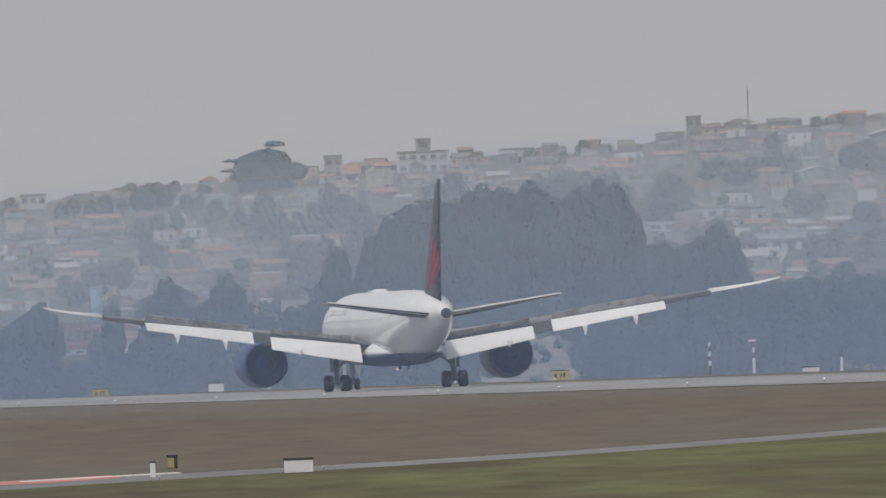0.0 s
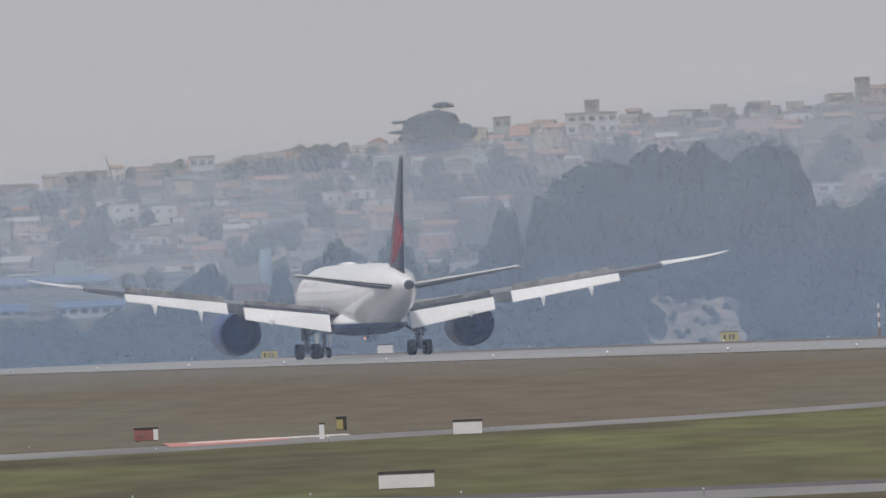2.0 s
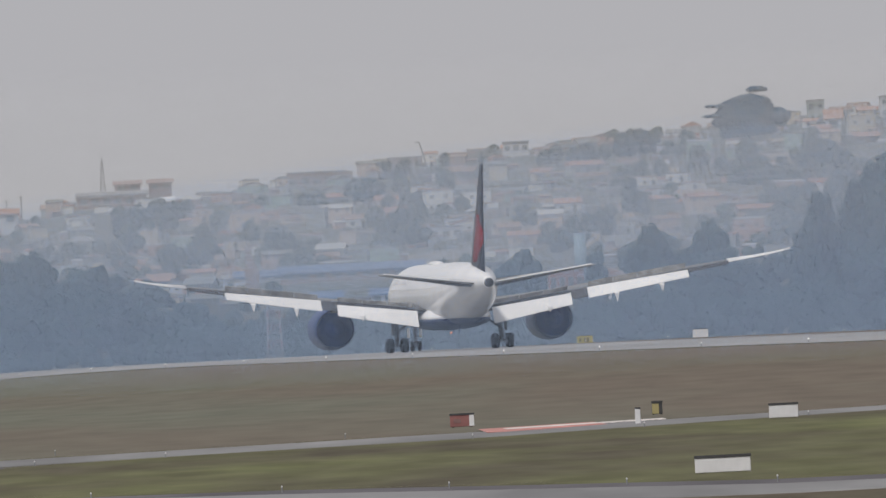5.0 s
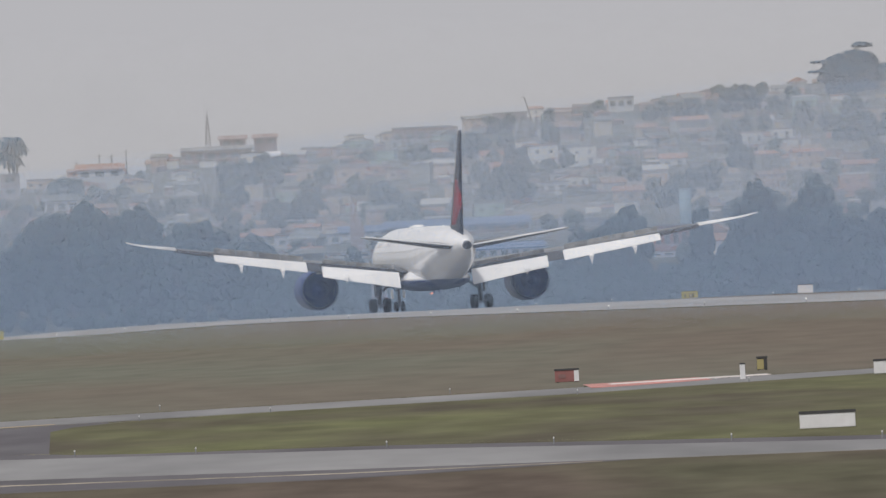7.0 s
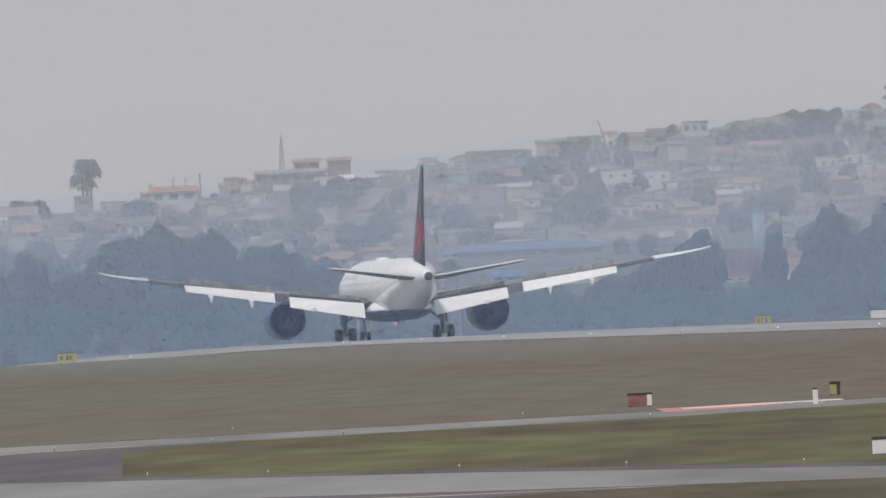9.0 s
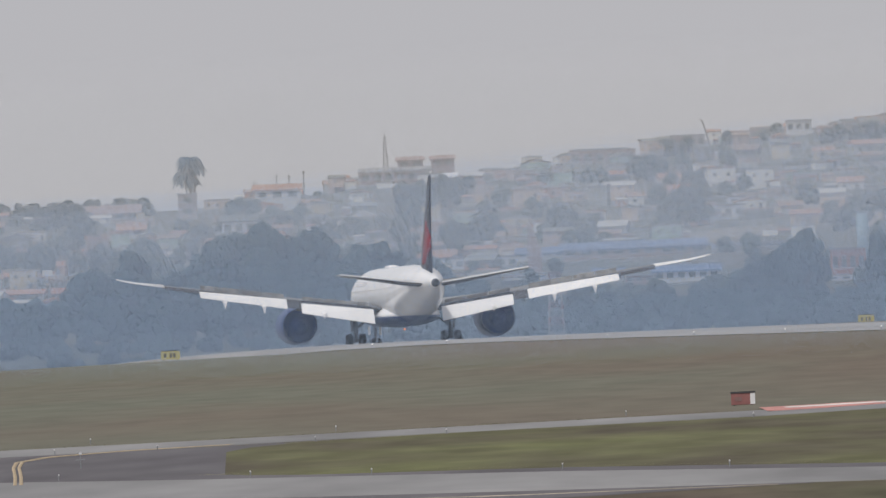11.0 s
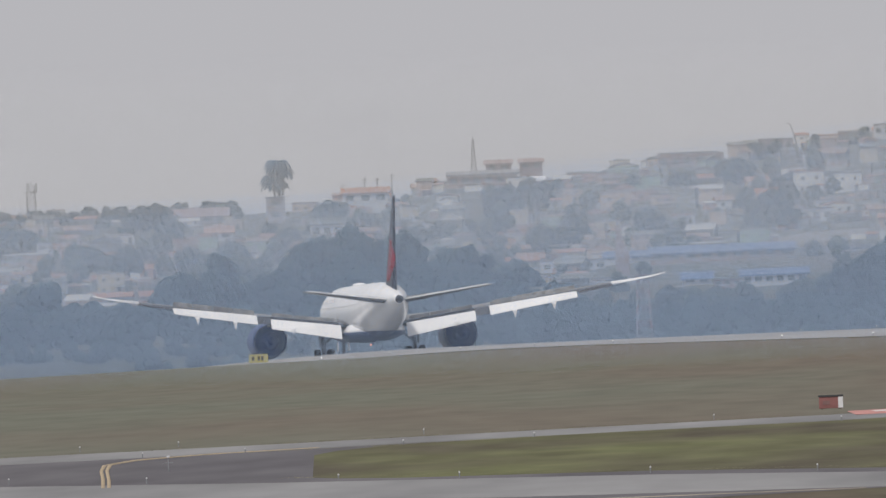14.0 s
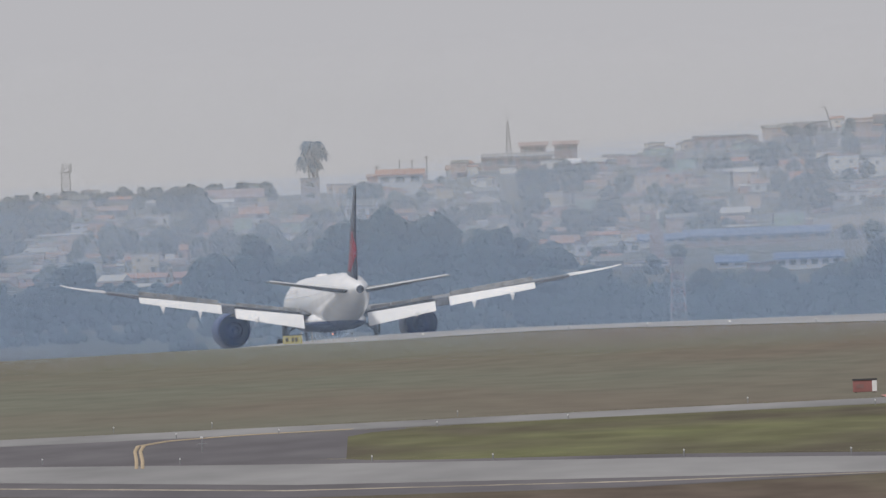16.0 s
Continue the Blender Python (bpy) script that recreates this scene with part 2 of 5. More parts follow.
def lathe(profile, n=28, caps=True):
    """Turns (along, radius) pairs round the y axis."""
    return loft([[(r * math.cos(i * math.tau / n), y, r * math.sin(i * math.tau / n)) for i in range(n)] for y, r in profile], caps)


def lerp(table, x):
    return float(np.interp(x, [a for a, _ in table], [b for _, b in table]))


# ---- the lie of the land ----
HEAD = radians(6.81)
DX, DY = -math.sin(HEAD), math.cos(HEAD)
OFF = 317.65
PXR = 49700.0
RIDGE = [(-1900, 140), (-1200, 148), (-950, 143), (-700, 152), (-530, 163), (-480, 184), (-320, 188), (-280, 172), (-70, 207), (60, 212), (329, 245), (560, 255), (840, 273), (900, 280), (1170, 290), (1372, 296), (1450, 314), (1580, 326), (1850, 329), (2200, 335)]


def ease(t):
    t = min(1.0, max(0.0, t))
    return t * t * (3 - 2 * t)


def lie(x, y):
    """Height of the ground: flat runway, a bank towards the viewer, a fall beyond, then the hill."""
    p, a = x * DY - y * DX - OFF, x * DX + y * DY
    z = -1.5 * ease((-p - 40) / 115) - 0.7 * ease((-p - 150) / 150) if p < 0 else -4 * ease((p - 26) / 200)
    d = a - 2640 + 350 * ease((-p - 15) / 40)
    if d > 0:
        z -= 1.4e-5 * min(d, 400) ** 2 + max(0, d - 400) * 0.0112
    r = math.hypot(x, y)
    if r > 3150:
        turn = math.atan2(x, y) * PXR
        top = lerp(RIDGE, turn) - 10
        rise = -95 + (top + 95) * min(1, max(0, (r - 3400) / 1300))
        b = ease((r - 3150) / 250)
        z = z * (1 - b) + (3.4 + (rise + 45) / PXR * r) * b
    return z


def spot(turn, dist):
    """A place on the ground by its bearing (in 1/49700 rad from north, eastward) and its distance from the viewer."""
    x, y = dist * math.sin(turn / PXR), dist * math.cos(turn / PXR)
    return x, y, lie(x, y)


def high(turn, rise, dist):
    """A place in the air by bearing, rise over the level of the land sheet's datum, and distance."""
    x, y, _ = spot(turn, dist)
    return x, y, 3.4 + (rise + 45) / PXR * dist


def sheet(name, outline_a, outline_b, steps, mat, lift, label, across=4):
    """A paved strip between two edges in plan, laid on the land."""
    def along(pts, t):
        k = t * (len(pts) - 1)
        i = min(int(k), len(pts) - 2)
        return Vector(pts[i]).lerp(Vector(pts[i + 1]), k - i)
    bm = bmesh.new()
    rows = []
    for s in range(steps + 1):
        a, b = along(outline_a, s / steps), along(outline_b, s / steps)
        row = []
        for c in range(across + 1):
            q = a.lerp(b, c / across)
            row.append(bm.verts.new((q.x, q.y, lie(q.x, q.y) + lift)))
        row.append(bm.verts.new((q.x, q.y, lie(q.x, q.y) - 0.3)))  # the edge goes down into the soil
        rows.append(row)
    for r0, r1 in zip(rows, rows[1:]):
        for i in range(across + 1):
            bm.faces.new((r0[i], r0[i + 1], r1[i + 1], r1[i]))
    bmesh.ops.recalc_face_normals(bm, faces=bm.faces)
    if sum(f.normal.z for f in bm.faces) < 0:
        bmesh.ops.reverse_faces(bm, faces=bm.faces)
    ob = part(name, bm, mat, None, label, True)
    ob["kind"] = "structure"
    ob["category"] = name.replace("_", " ")
    return ob


def ground():
    fine = [radians(a) for a in np.arange(-3.2, 3.2001, 0.08)]
    coarse = [radians(a) for a in np.arange(8, 353, 8)]
    turns = sorted(fine + [radians(a) for a in (-5, 5)]) + coarse
    dists = list(np.geomspace(6, 600, 18)) + list(np.arange(640, 3160, 24)) + list(np.arange(3160, 4960, 36)) + [4980]
    verts, faces = [(0, 0, lie(0, 0))], []
    n = len(turns)
    for d in dists:
        for t in turns:
            x, y = d * math.sin(t), d * math.cos(t)
            verts.append((x, y, lie(x, y)))
    for i in range(n):
        faces.append((0, 1 + (i + 1) % n, 1 + i))
    for k in range(len(dists) - 1):
        for i in range(n):
            a, b = 1 + k * n + i, 1 + k * n + (i + 1) % n
            faces.append((a, b, b + n, a + n))
    me = bpy.data.meshes.new("ground")
    me.from_pydata(verts, [], faces)
    me.materials.append(M_GRASS)
    me.polygons.foreach_set("use_smooth", [True] * len(me.polygons))
    ob = new("ground", me)
    return tagged(ob, "dry brown and green airfield grass rising to a hill", "ground", kind="structure")


def hillside():
    """Scrub and bare soil over the slope, from its foot to past the ridge."""
    turns, dists = list(range(-1800, 2201, 50)), list(range(3440, 4960, 38))
    verts = []
    for d in dists:
        for u in turns:
            x, y, z = spot(u, d)
            verts.append((x, y, z + 0.25 * ease((d - 3440) / 40)))
    n = len(turns)
    faces = [(k * n + i, k * n + i + 1, (k + 1) * n + i + 1, (k + 1) * n + i) for k in range(len(dists) - 1) for i in range(n - 1)]
    me = bpy.data.meshes.new("hillside")
    me.from_pydata(verts, [], faces)
    me.materials.append(M_HILL)
    me.polygons.foreach_set("use_smooth", [True] * len(me.polygons))
    return tagged(new("hillside", me), "grey-green scrub and soil on the built-up hill", "hillside", kind="structure")


def meadow():
    """Rough dark pasture in the hollow west of the runway's end."""
    turns, dists = list(range(-1800, -279, 40)), list(range(3130, 3441, 15))
    verts = []
    for d in dists:
        for u in turns:
            x, y, z = spot(u, d)
            verts.append((x, y, z + 0.12))
    n = len(turns)
    faces = [(k * n + i, k * n + i + 1, (k + 1) * n + i + 1, (k + 1) * n + i) for k in range(len(dists) - 1) for i in range(n - 1)]
    me = bpy.data.meshes.new("meadow")
    me.from_pydata(verts, [], faces)
    me.materials.append(M_MEADOW)
    me.polygons.foreach_set("use_smooth", [True] * len(me.polygons))
    return tagged(new("meadow", me), "rough dark green pasture below the trees", "meadow", kind="structure")


def runway_line(p, a0, a1, n=60):
    return [(DY * (p + OFF) + DX * a, -DX * (p + OFF) + DY * a) for a in np.linspace(a0, a1, n)]


ground()
hillside()
meadow()
sheet("runway", runway_line(-44, -900, 4000, 160), runway_line(15, -900, 4000, 160), 240, M_RUNWAY, 0.03, "pale grey asphalt runway with worn surface", 8)
STRIP_FAR = [(-140, 1040), (-60, 1112), (-18, 1133), (-7, 1145), (5, 1160), (19, 1200), (47, 1281), (120, 1480), (260, 1850)]
STRIP_NEAR = [(-140, 990), (-60, 1062), (-18, 1082), (-7, 1097), (5, 1109), (19, 1156), (46, 1246), (125, 1440), (270, 1810)]
BAND_FAR = [(-140, 1420), (-60, 1110), (-25, 946), (-14, 894), (-2, 848), (5, 812), (12, 778), (21.7, 764), (60, 735), (120, 700)]
BAND_NEAR = [(-140, 1310), (-60, 1030), (-24, 875), (-13, 806), (-3, 777), (5, 757), (12, 742), (21, 738), (60, 715), (120, 682)]
sheet("dark_apron", [(-70, 1075), (-30, 1096), (-13.3, 1092)], [(-62, 980), (-22, 905), (-11.0, 880)], 40, M_DARK, 0.012, "dark old asphalt between the taxiways", 20)
sheet("grass_island", [(-14.85, 1040), (-14.3, 1062), (-12.6, 1080), (-7, 1096), (5, 1108), (19, 1155), (46, 1245), (125, 1439)],
      [(-13.1, 912), (-12.3, 903), (-10.0, 890), (-2, 866), (5, 830), (12, 796), (21.7, 782), (60, 753), (120, 718)], 90, M_GREEN, 0.02, "bright green grass island between two taxiways", 40)
sheet("dark_shoulder", [(x, y + 20) for x, y in BAND_FAR], BAND_FAR, 120, M_DARK, 0.016, "dark asphalt shoulder along the taxiway", 4)
sheet("soil_verge", BAND_NEAR, [(x, y * 0.8) for x, y in BAND_NEAR], 100, M_SOIL, 0.012, "brown bare soil verge beside the taxiway", 12)
sheet("dark_shoulder", BAND_NEAR[:6], [(-140, 1240), (-60, 968), (-24, 823), (-13, 760), (-3, 744), (5, 756)], 80, M_DARK, 0.018, "dark asphalt shoulder along the taxiway", 8)
sheet("exit_taxiway", STRIP_FAR, STRIP_NEAR, 120, M_TAXI, 0.016, "narrow grey asphalt taxiway", 6)
sheet("parallel_taxiway", BAND_FAR, BAND_NEAR, 120, M_TAXI, 0.024, "grey asphalt taxiway with yellow centre line", 6)


# ---- the airliner: x to starboard, y to the nose, z up from the wheels' contact ----
ELEVATORS = []


def airliner():
    e = thing("airliner", "white twin-engine airliner rolling on the runway with flaps lowered", "airplane")
    # fuselage: y, half width, top, bottom
    HULL = [(-31.3, 0.42, 6.48, 5.63), (-30.2, 0.62, 6.75, 5.48), (-28, 1.0, 7.15, 5.05), (-25, 1.5, 7.6, 4.5), (-21, 2.08, 7.9, 3.74), (-17, 2.5, 8.0, 3.02), (-13, 2.76, 8.05, 2.45),
            (-9, 2.88, 8.07, 2.14), (0, 2.89, 8.07, 2.08), (16, 2.89, 8.07, 2.08), (21, 2.84, 8.02, 2.12), (24.5, 2.6, 7.8, 2.3), (27.5, 2.1, 7.15, 2.6), (29.6, 1.4, 6.2, 3.05), (30.8, 0.75, 5.35, 3.5), (31.2, 0.2, 4.7, 4.1)]
    N = 40

    def hull(y, ang, grow=1.0):
        hw, top, bot = (lerp([(r[0], r[k]) for r in HULL], y) for k in (1, 2, 3))
        return (hw * grow * math.cos(ang), y, (top + bot) / 2 + (top - bot) / 2 * grow * math.sin(ang))

    def skin(a0, a1, y0, y1, grow=1.0, ny=44, na=30):
        bm = bmesh.new()
        g = [[bm.verts.new(hull(y, a, grow)) for a in np.linspace(a0, a1, na)] for y in np.linspace(y0, y1, ny)]
        for r, q in zip(g, g[1:]):
            for i in range(na - 1):
                bm.faces.new((r[i], r[i + 1], q[i + 1], q[i]))
        bmesh.ops.recalc_face_normals(bm, faces=bm.faces)
        return bm

    rings = [[hull(y, i * math.tau / N) for i in range(N)] for y in np.linspace(-31.3, 31.2, 90)]
    fus = part("fuselage", loft(rings), M_WHITE, e, smooth=True)
    bm = bmesh.new()
    rows = []
    for y in np.linspace(-16.2, 29, 60):
        top, bot = (lerp([(r[0], r[k]) for r in HULL], y) for k in (2, 3))
        lim = math.asin(min(0.999, max(-0.2, ((top + bot) / 2 - 2.95) / ((top - bot) / 2))))
        rows.append([bm.verts.new(hull(y, a, 1.006)) for a in np.linspace(math.pi + lim, math.tau - lim, 24)])
    for r, q in zip(rows, rows[1:]):
        for i in range(23):
            bm.faces.new((r[i], r[i + 1], q[i + 1], q[i]))
    bmesh.ops.recalc_face_normals(bm, faces=bm.faces)
    part("belly", bm, M_NAVY, fus, "dark blue painted belly", True)
    part("exhaust", lathe([(-31.75, 0.30), (-31.72, 0.40), (-31.2, 0.44)]), M_ELEV, fus, "grey tail cone exhaust", True).location = (0, 0, 6.05)
    part("exhaust_hole", lathe([(-31.80, 0.22), (-31.70, 0.26)], n=16), M_TYRE, fus, "black exhaust opening").location = (0, 0, 6.05)
    FAIR = ((-13.5, 0.9, 0.3), (-10.5, 2.3, 0.9), (-6.5, 3.15, 1.35), (4, 3.3, 1.4), (10, 2.8, 1.1), (14, 1.6, 0.5))
    part("wing_fairing", loft([[(w * math.cos(a), y, 2.92 + h * 1.1 * math.sin(a)) for a in np.linspace(0, math.pi, 14)] for y, w, h in FAIR]), M_WHITE, fus, smooth=True)
    part("keel_fairing", loft([[(w * math.cos(a), y, 2.92 + 0.75 * h * math.sin(a)) for a in np.linspace(math.pi, math.tau, 18)] for y, w, h in FAIR]), M_NAVY, fus, "dark blue keel fairing", True)
    bm = loft([[(w * math.cos(a), y, 8.0 + h * math.sin(a)) for a in np.linspace(0, math.pi, 12)] for y, w, h in ((5.6, 0.35, 0.08), (6.4, 0.58, 0.3), (9.0, 0.58, 0.3), (10.2, 0.3, 0.1))])
    part("antenna_dome", bm, M_FLAP, fus, "white antenna dome", True)
    for y, h in ((-6, 0.2), (-13, 0.16), (14, 0.3)):
        part("blade_antenna", loft([[(-0.05, y - 0.25, 8.0), (0.05, y - 0.25, 8.0), (0.05, y + 0.35, 8.0), (-0.05, y + 0.35, 8.0)], [(-0.02, y - 0.3, 8.0 + h), (0.02, y - 0.3, 8.0 + h), (0.02, y, 8.0 + h), (-0.02, y, 8.0 + h)]]), M_WHITE, fus)
    for y in (-3, -7.5):
        part("belly_antenna", loft([[(-0.12, y - 0.3, 2.2), (0.12, y - 0.3, 2.2), (0.12, y + 0.4, 2.2), (-0.12, y + 0.4, 2.2)], [(-0.06, y - 0.3, 1.55), (0.06, y - 0.3, 1.55), (0.06, y, 1.6), (-0.06, y, 1.6)]]), M_NAVY, fus)
    part("beacon", lathe([(-0.1, 0.03), (-0.06, 0.08), (0.06, 0.08), (0.1, 0.03)], n=10), M_BEACON, fus, "red belly beacon").location = (0.0, -1.2, 1.62)
    for side in (-1, 1):  # cabin windows, doors and a bar where the title is
        pane = None
        for k, y in enumerate(np.arange(-19, 23.5, 1.25)):
            m = Matrix.Translation(hull(y, radians(10) if side > 0 else radians(170), 1.004))
            if pane is None:
                pane = part("cabin_window", box(-0.03, 0.03, -0.14, 0.14, -0.24, 0.24, bevel=0.02), M_CABIN, fus)
                pane.matrix_basis = m
            else:
                share("cabin_window", pane, fus, m)
        part("title_band", skin(*sorted((radians(90 - side * 58), radians(90 - side * 66))), 9.5, 20.5, 1.004, 20, 8), M_TITLE, fus, "unreadable pale grey airline title", True)
        for y in (-20.5, -5.5, 7.5, 22.5):
            part("cabin_door", skin(*sorted((radians(90 - side * 62), radians(90 - side * 104))), y - 0.55, y + 0.55, 1.005, 3, 8), M_WHITE, fus)

    def slab(secs, th=None):
        """Aerofoil sections: (x, lead y, trail y, z, thickness)."""
        out = []
        for x, a, b, z, t in secs:
            c = a - b
            out.append([(x, a - c * f, z + t * g) for f, g in ((0, 0), (0.06, 0.32), (0.3, 0.55), (0.65, 0.36), (1, 0.04), (1, -0.04), (0.65, -0.22), (0.3, -0.42), (0.06, -0.28))])
        return loft(out)

    for s in (-1, 1):
        W = [(2.4, 9.6, -4.8, 3.75, 1.5), (6.5, 6.7, -4.5, 4.25, 1.1), (10.5, 3.8, -4.3, 4.8, 0.85), (12.4, 2.6, -4.7, 5.12, 0.75), (17, -0.5, -5.8, 5.8, 0.58), (21.5, -3.6, -7.0, 6.42, 0.42), (25.2, -6.2, -8.6, 6.92, 0.34)]
        wing = part("wing", slab([(s * x, *r) for x, *r in W]), M_WING, e, "grey swept wing", True)
        T = [(25.2, -6.15, -8.65, 6.93, 0.44), (27, -8.0, -9.8, 7.17, 0.34), (28.6, -9.9, -10.9, 7.42, 0.24), (29.7, -11.0, -11.6, 7.64, 0.2), (30.45, -11.9, -12.2, 7.84, 0.14)]
        TIPS = [[(s * x, a, z + 0.5 * t), (s * x, (a + b) / 2, z + 0.6 * t), (s * x, b, z - 0.05 * t), (s * x, b, z - 0.2 * t), (s * x, (a + b) / 2, z - 0.1 * t)] for x, a, b, z, t in T]
        part("wing_tip", loft(TIPS), M_FLAP, wing, "white raked wing tip", True)

        def flap(name, x0, t0, b0, x1, t1, b1, y0, y1, mat, thick=0.12, lab="", run=1.15):
            r = []
            for x, t, b, y in ((x0, t0, b0, y0), (x1, t1, b1, y1)):
                r.append([(s * x, y + 0.25, t - 0.03), (s * x, y + 0.12, t + 0.06), (s * x, y - 0.1, t + 0.04), (s * x, y - run, b + 0.03), (s * x, y - run, b - 0.03), (s * x, y - 0.05, t - thick - 0.1)])
            return part(name, loft(r), mat, wing, lab)
        flap("inboard_flap", 3.5, 3.72, 2.3, 10.9, 4.68, 3.68, -4.8, -4.4, M_FLAP, lab="white lowered inboard flap")
        flap("outboard_flap", 12.4, 5.12, 4.2, 21.5, 6.28, 5.68, -4.8, -7.05, M_FLAP, lab="white lowered outboard flap")
        flap("flaperon", 10.95, 4.95, 4.15, 12.35, 5.1, 4.35, -4.4, -4.7, M_ELEV, lab="dark grey drooped flaperon", run=0.9)
        flap("aileron", 21.6, 6.42, 6.1, 25.1, 6.92, 6.68, -7.0, -8.55, M_ELEV, thick=0.1, lab="dark grey aileron", run=0.6)
        # raised spoiler panels ahead of the flaps
        for xs in ((3.9, 6.1), (6.2, 8.4), (8.5, 10.7), (12.6, 14.8), (14.9, 17.0), (17.1, 19.2), (19.3, 21.4)):
            r = []
            for x in xs:
                zt, yt = lerp([(w[0], w[3]) for w in W], x), lerp([(w[0], w[2]) for w in W], x)
                r.append([(s * x, yt + 0.75, zt + 0.05), (s * x, yt + 0.5, zt + 0.58), (s * x, yt + 0.43, zt + 0.56), (s * x, yt + 0.62, zt + 0.02)])
            part("spoiler", loft(r), M_SPOIL, wing, "pale grey raised spoiler panel")
        # dark slot between the spoilers and the flaps
        r = []
        for x in (3.7, 10.8):
            zt, yt = lerp([(w[0], w[3]) for w in W], x), lerp([(w[0], w[2]) for w in W], x)
            r.append([(s * x, yt + 0.5, zt + 0.2), (s * x, yt - 0.04, zt + 0.14), (s * x, yt - 0.04, zt - 0.2), (s * x, yt + 0.5, zt - 0.2)])
        part("flap_cove", loft(r), M_ELEV, wing)
        for x, drop in ((8.7, 0.5), (14.9, 0.75), (19.0, 0.65)):
            zt, yt = lerp([(w[0], w[3]) for w in W], x), lerp([(w[0], w[2]) for w in W], x)
            part("flap_track_fairing", loft([[(s * x - 0.22, yt + 2.5, zt - 0.3), (s * x + 0.22, yt + 2.5, zt - 0.3), (s * x, yt + 2.5, zt - 0.6)], [(s * x - 0.3, yt, zt - 0.45), (s * x + 0.3, yt, zt - 0.45), (s * x, yt, zt - 1.1)],
                                             [(s * x - 0.2, yt - 1.7, zt - 1.0), (s * x + 0.2, yt - 1.7, zt - 1.0), (s * x, yt - 1.8, zt - 1.05 - drop)]]), M_FLAP, wing)
        # tailplane
        S = [(0.9, -21.6, -28.0, 5.95, 0.7), (5, -24.8, -29.1, 6.5, 0.42), (9.3, -28.1, -30.5, 7.1, 0.22), (9.95, -29.2, -30.8, 7.2, 0.1)]
        stab = part("tailplane", slab([(s * x, *r) for x, *r in S]), M_SPOIL, e, "pale grey tailplane", True)
        # elevator, built round the inner end of its hinge
        hinge = Vector((s * 1.0, -26.75, 5.95))
        r = [[(s * x - hinge.x, b + 1.25 * q - hinge.y, z - 0.42 * t - hinge.z), (s * x - hinge.x, b - 0.05 - hinge.y, z - 0.06 * t - hinge.z), (s * x - hinge.x, b - 0.05 - hinge.y, z + 0.04 * t - hinge.z), (s * x - hinge.x, b + 1.25 * q - hinge.y, z + 0.42 * t - hinge.z)]
             for x, b, z, t, q in ((1.0, -28.0, 5.95, 0.62, 1.0), (3.0, -28.55, 6.21, 0.6, 0.9), (9.6, -30.6, 7.14, 0.08, 0.3))]
        # dark skin holds the underside's shade, the white strip the sunlit upper edge
        elevator = part("elevator", loft(r), M_ELEV, e, "grey elevator, darkened for its shaded underside")
        part("elevator_lit_edge", loft([[(p[2][0], p[2][1] - 0.02, p[2][2] + 0.01), (p[2][0], p[2][1] - 0.02, p[2][2] + 0.10), (p[2][0], p[2][1] + 0.3, p[2][2] + 0.16), (p[2][0], p[2][1] + 0.3, p[2][2] + 0.05)] for p in r]), M_FLAP, elevator, "white strip painted for the sunlit upper edge")
        ELEVATORS.append((elevator, hinge, Vector((s * 8.5, -2.9, 1.15)).normalized() * s))
        # engine
        eng = new("engine")
        eng.parent, eng.location = e, (s * 10.2, 6.8, 2.48)
        tagged(eng, "large turbofan engine under the wing")
        part("cowl", lathe([(-3.6, 1.74), (-3.55, 1.78), (-2.2, 1.88), (0, 1.95), (2.2, 1.92), (3.1, 1.78), (3.45, 1.62), (3.3, 1.5), (1.5, 1.42), (-1.5, 1.6), (-3.5, 1.69), (-3.6, 1.74)], n=44, caps=False), M_NACELLE, eng, "dark blue nacelle", True)
        part("intake_lip", lathe([(3.05, 1.80), (3.4, 1.68), (3.52, 1.58), (3.4, 1.5), (3.1, 1.49)], n=44, caps=False), M_STEEL, eng, "polished intake lip", True)
        part("fan_duct", lathe([(-3.2, 0.9), (-3.1, 1.665), (-2.7, 1.6)], n=36), M_BLACK, eng, "fan duct with the blue of haze in its colour")
        part("core_nozzle", lathe([(-4.2, 0.66), (-4.15, 0.70), (-3.4, 0.92), (-2.8, 1.05)], n=30), M_BLACK, eng, "dark core nozzle", True)
        part("exhaust_plug", lathe([(-5.0, 0.06), (-4.7, 0.28), (-4.2, 0.46), (-4.0, 0.48)], n=24), M_BLACK, eng, "dark metal exhaust plug", True)
        part("pylon", loft([[(s * -0.22, 2.5, 1.9), (s * 0.22, 2.5, 1.9), (s * 0.22, 2.5, 2.0), (s * -0.22, 2.5, 2.0)], [(-0.3, -2.5, 1.5), (0.3, -2.5, 1.5), (0.3, -2.5, 2.5), (-0.3, -2.5, 2.5)], [(-0.2, -9.5, 1.6), (0.2, -9.5, 1.6), (0.2, -9.5, 2.1), (-0.2, -9.5, 2.1)]]), M_WING, eng)
        # main gear
        gear = new("main_gear")
        gear.parent, gear.location = e, (s * 4.9, 0, 0)
        part("strut", bar((0, 0.2, 0.7), (-s * 0.15, 0.6, 3.6), 0.22), M_STEEL, gear, smooth=True)
        part("piston", bar((0, 0.2, 0.6), (0, 0.25, 1.6), 0.15), M_TRIM, gear, smooth=True)
        part("side_brace", bar((-s * 0.05, 0.4, 1.9), (-s * 1.9, 0.4, 3.2), 0.12), M_STEEL, gear)
        part("drag_brace", bar((0, 0.3, 1.7), (0, 2.2, 3.3), 0.12), M_STEEL, gear)
        part("torque_link", box(-0.14, 0.14, -0.5, -0.15, 0.8, 1.7, bevel=0.05), M_STEEL, gear)
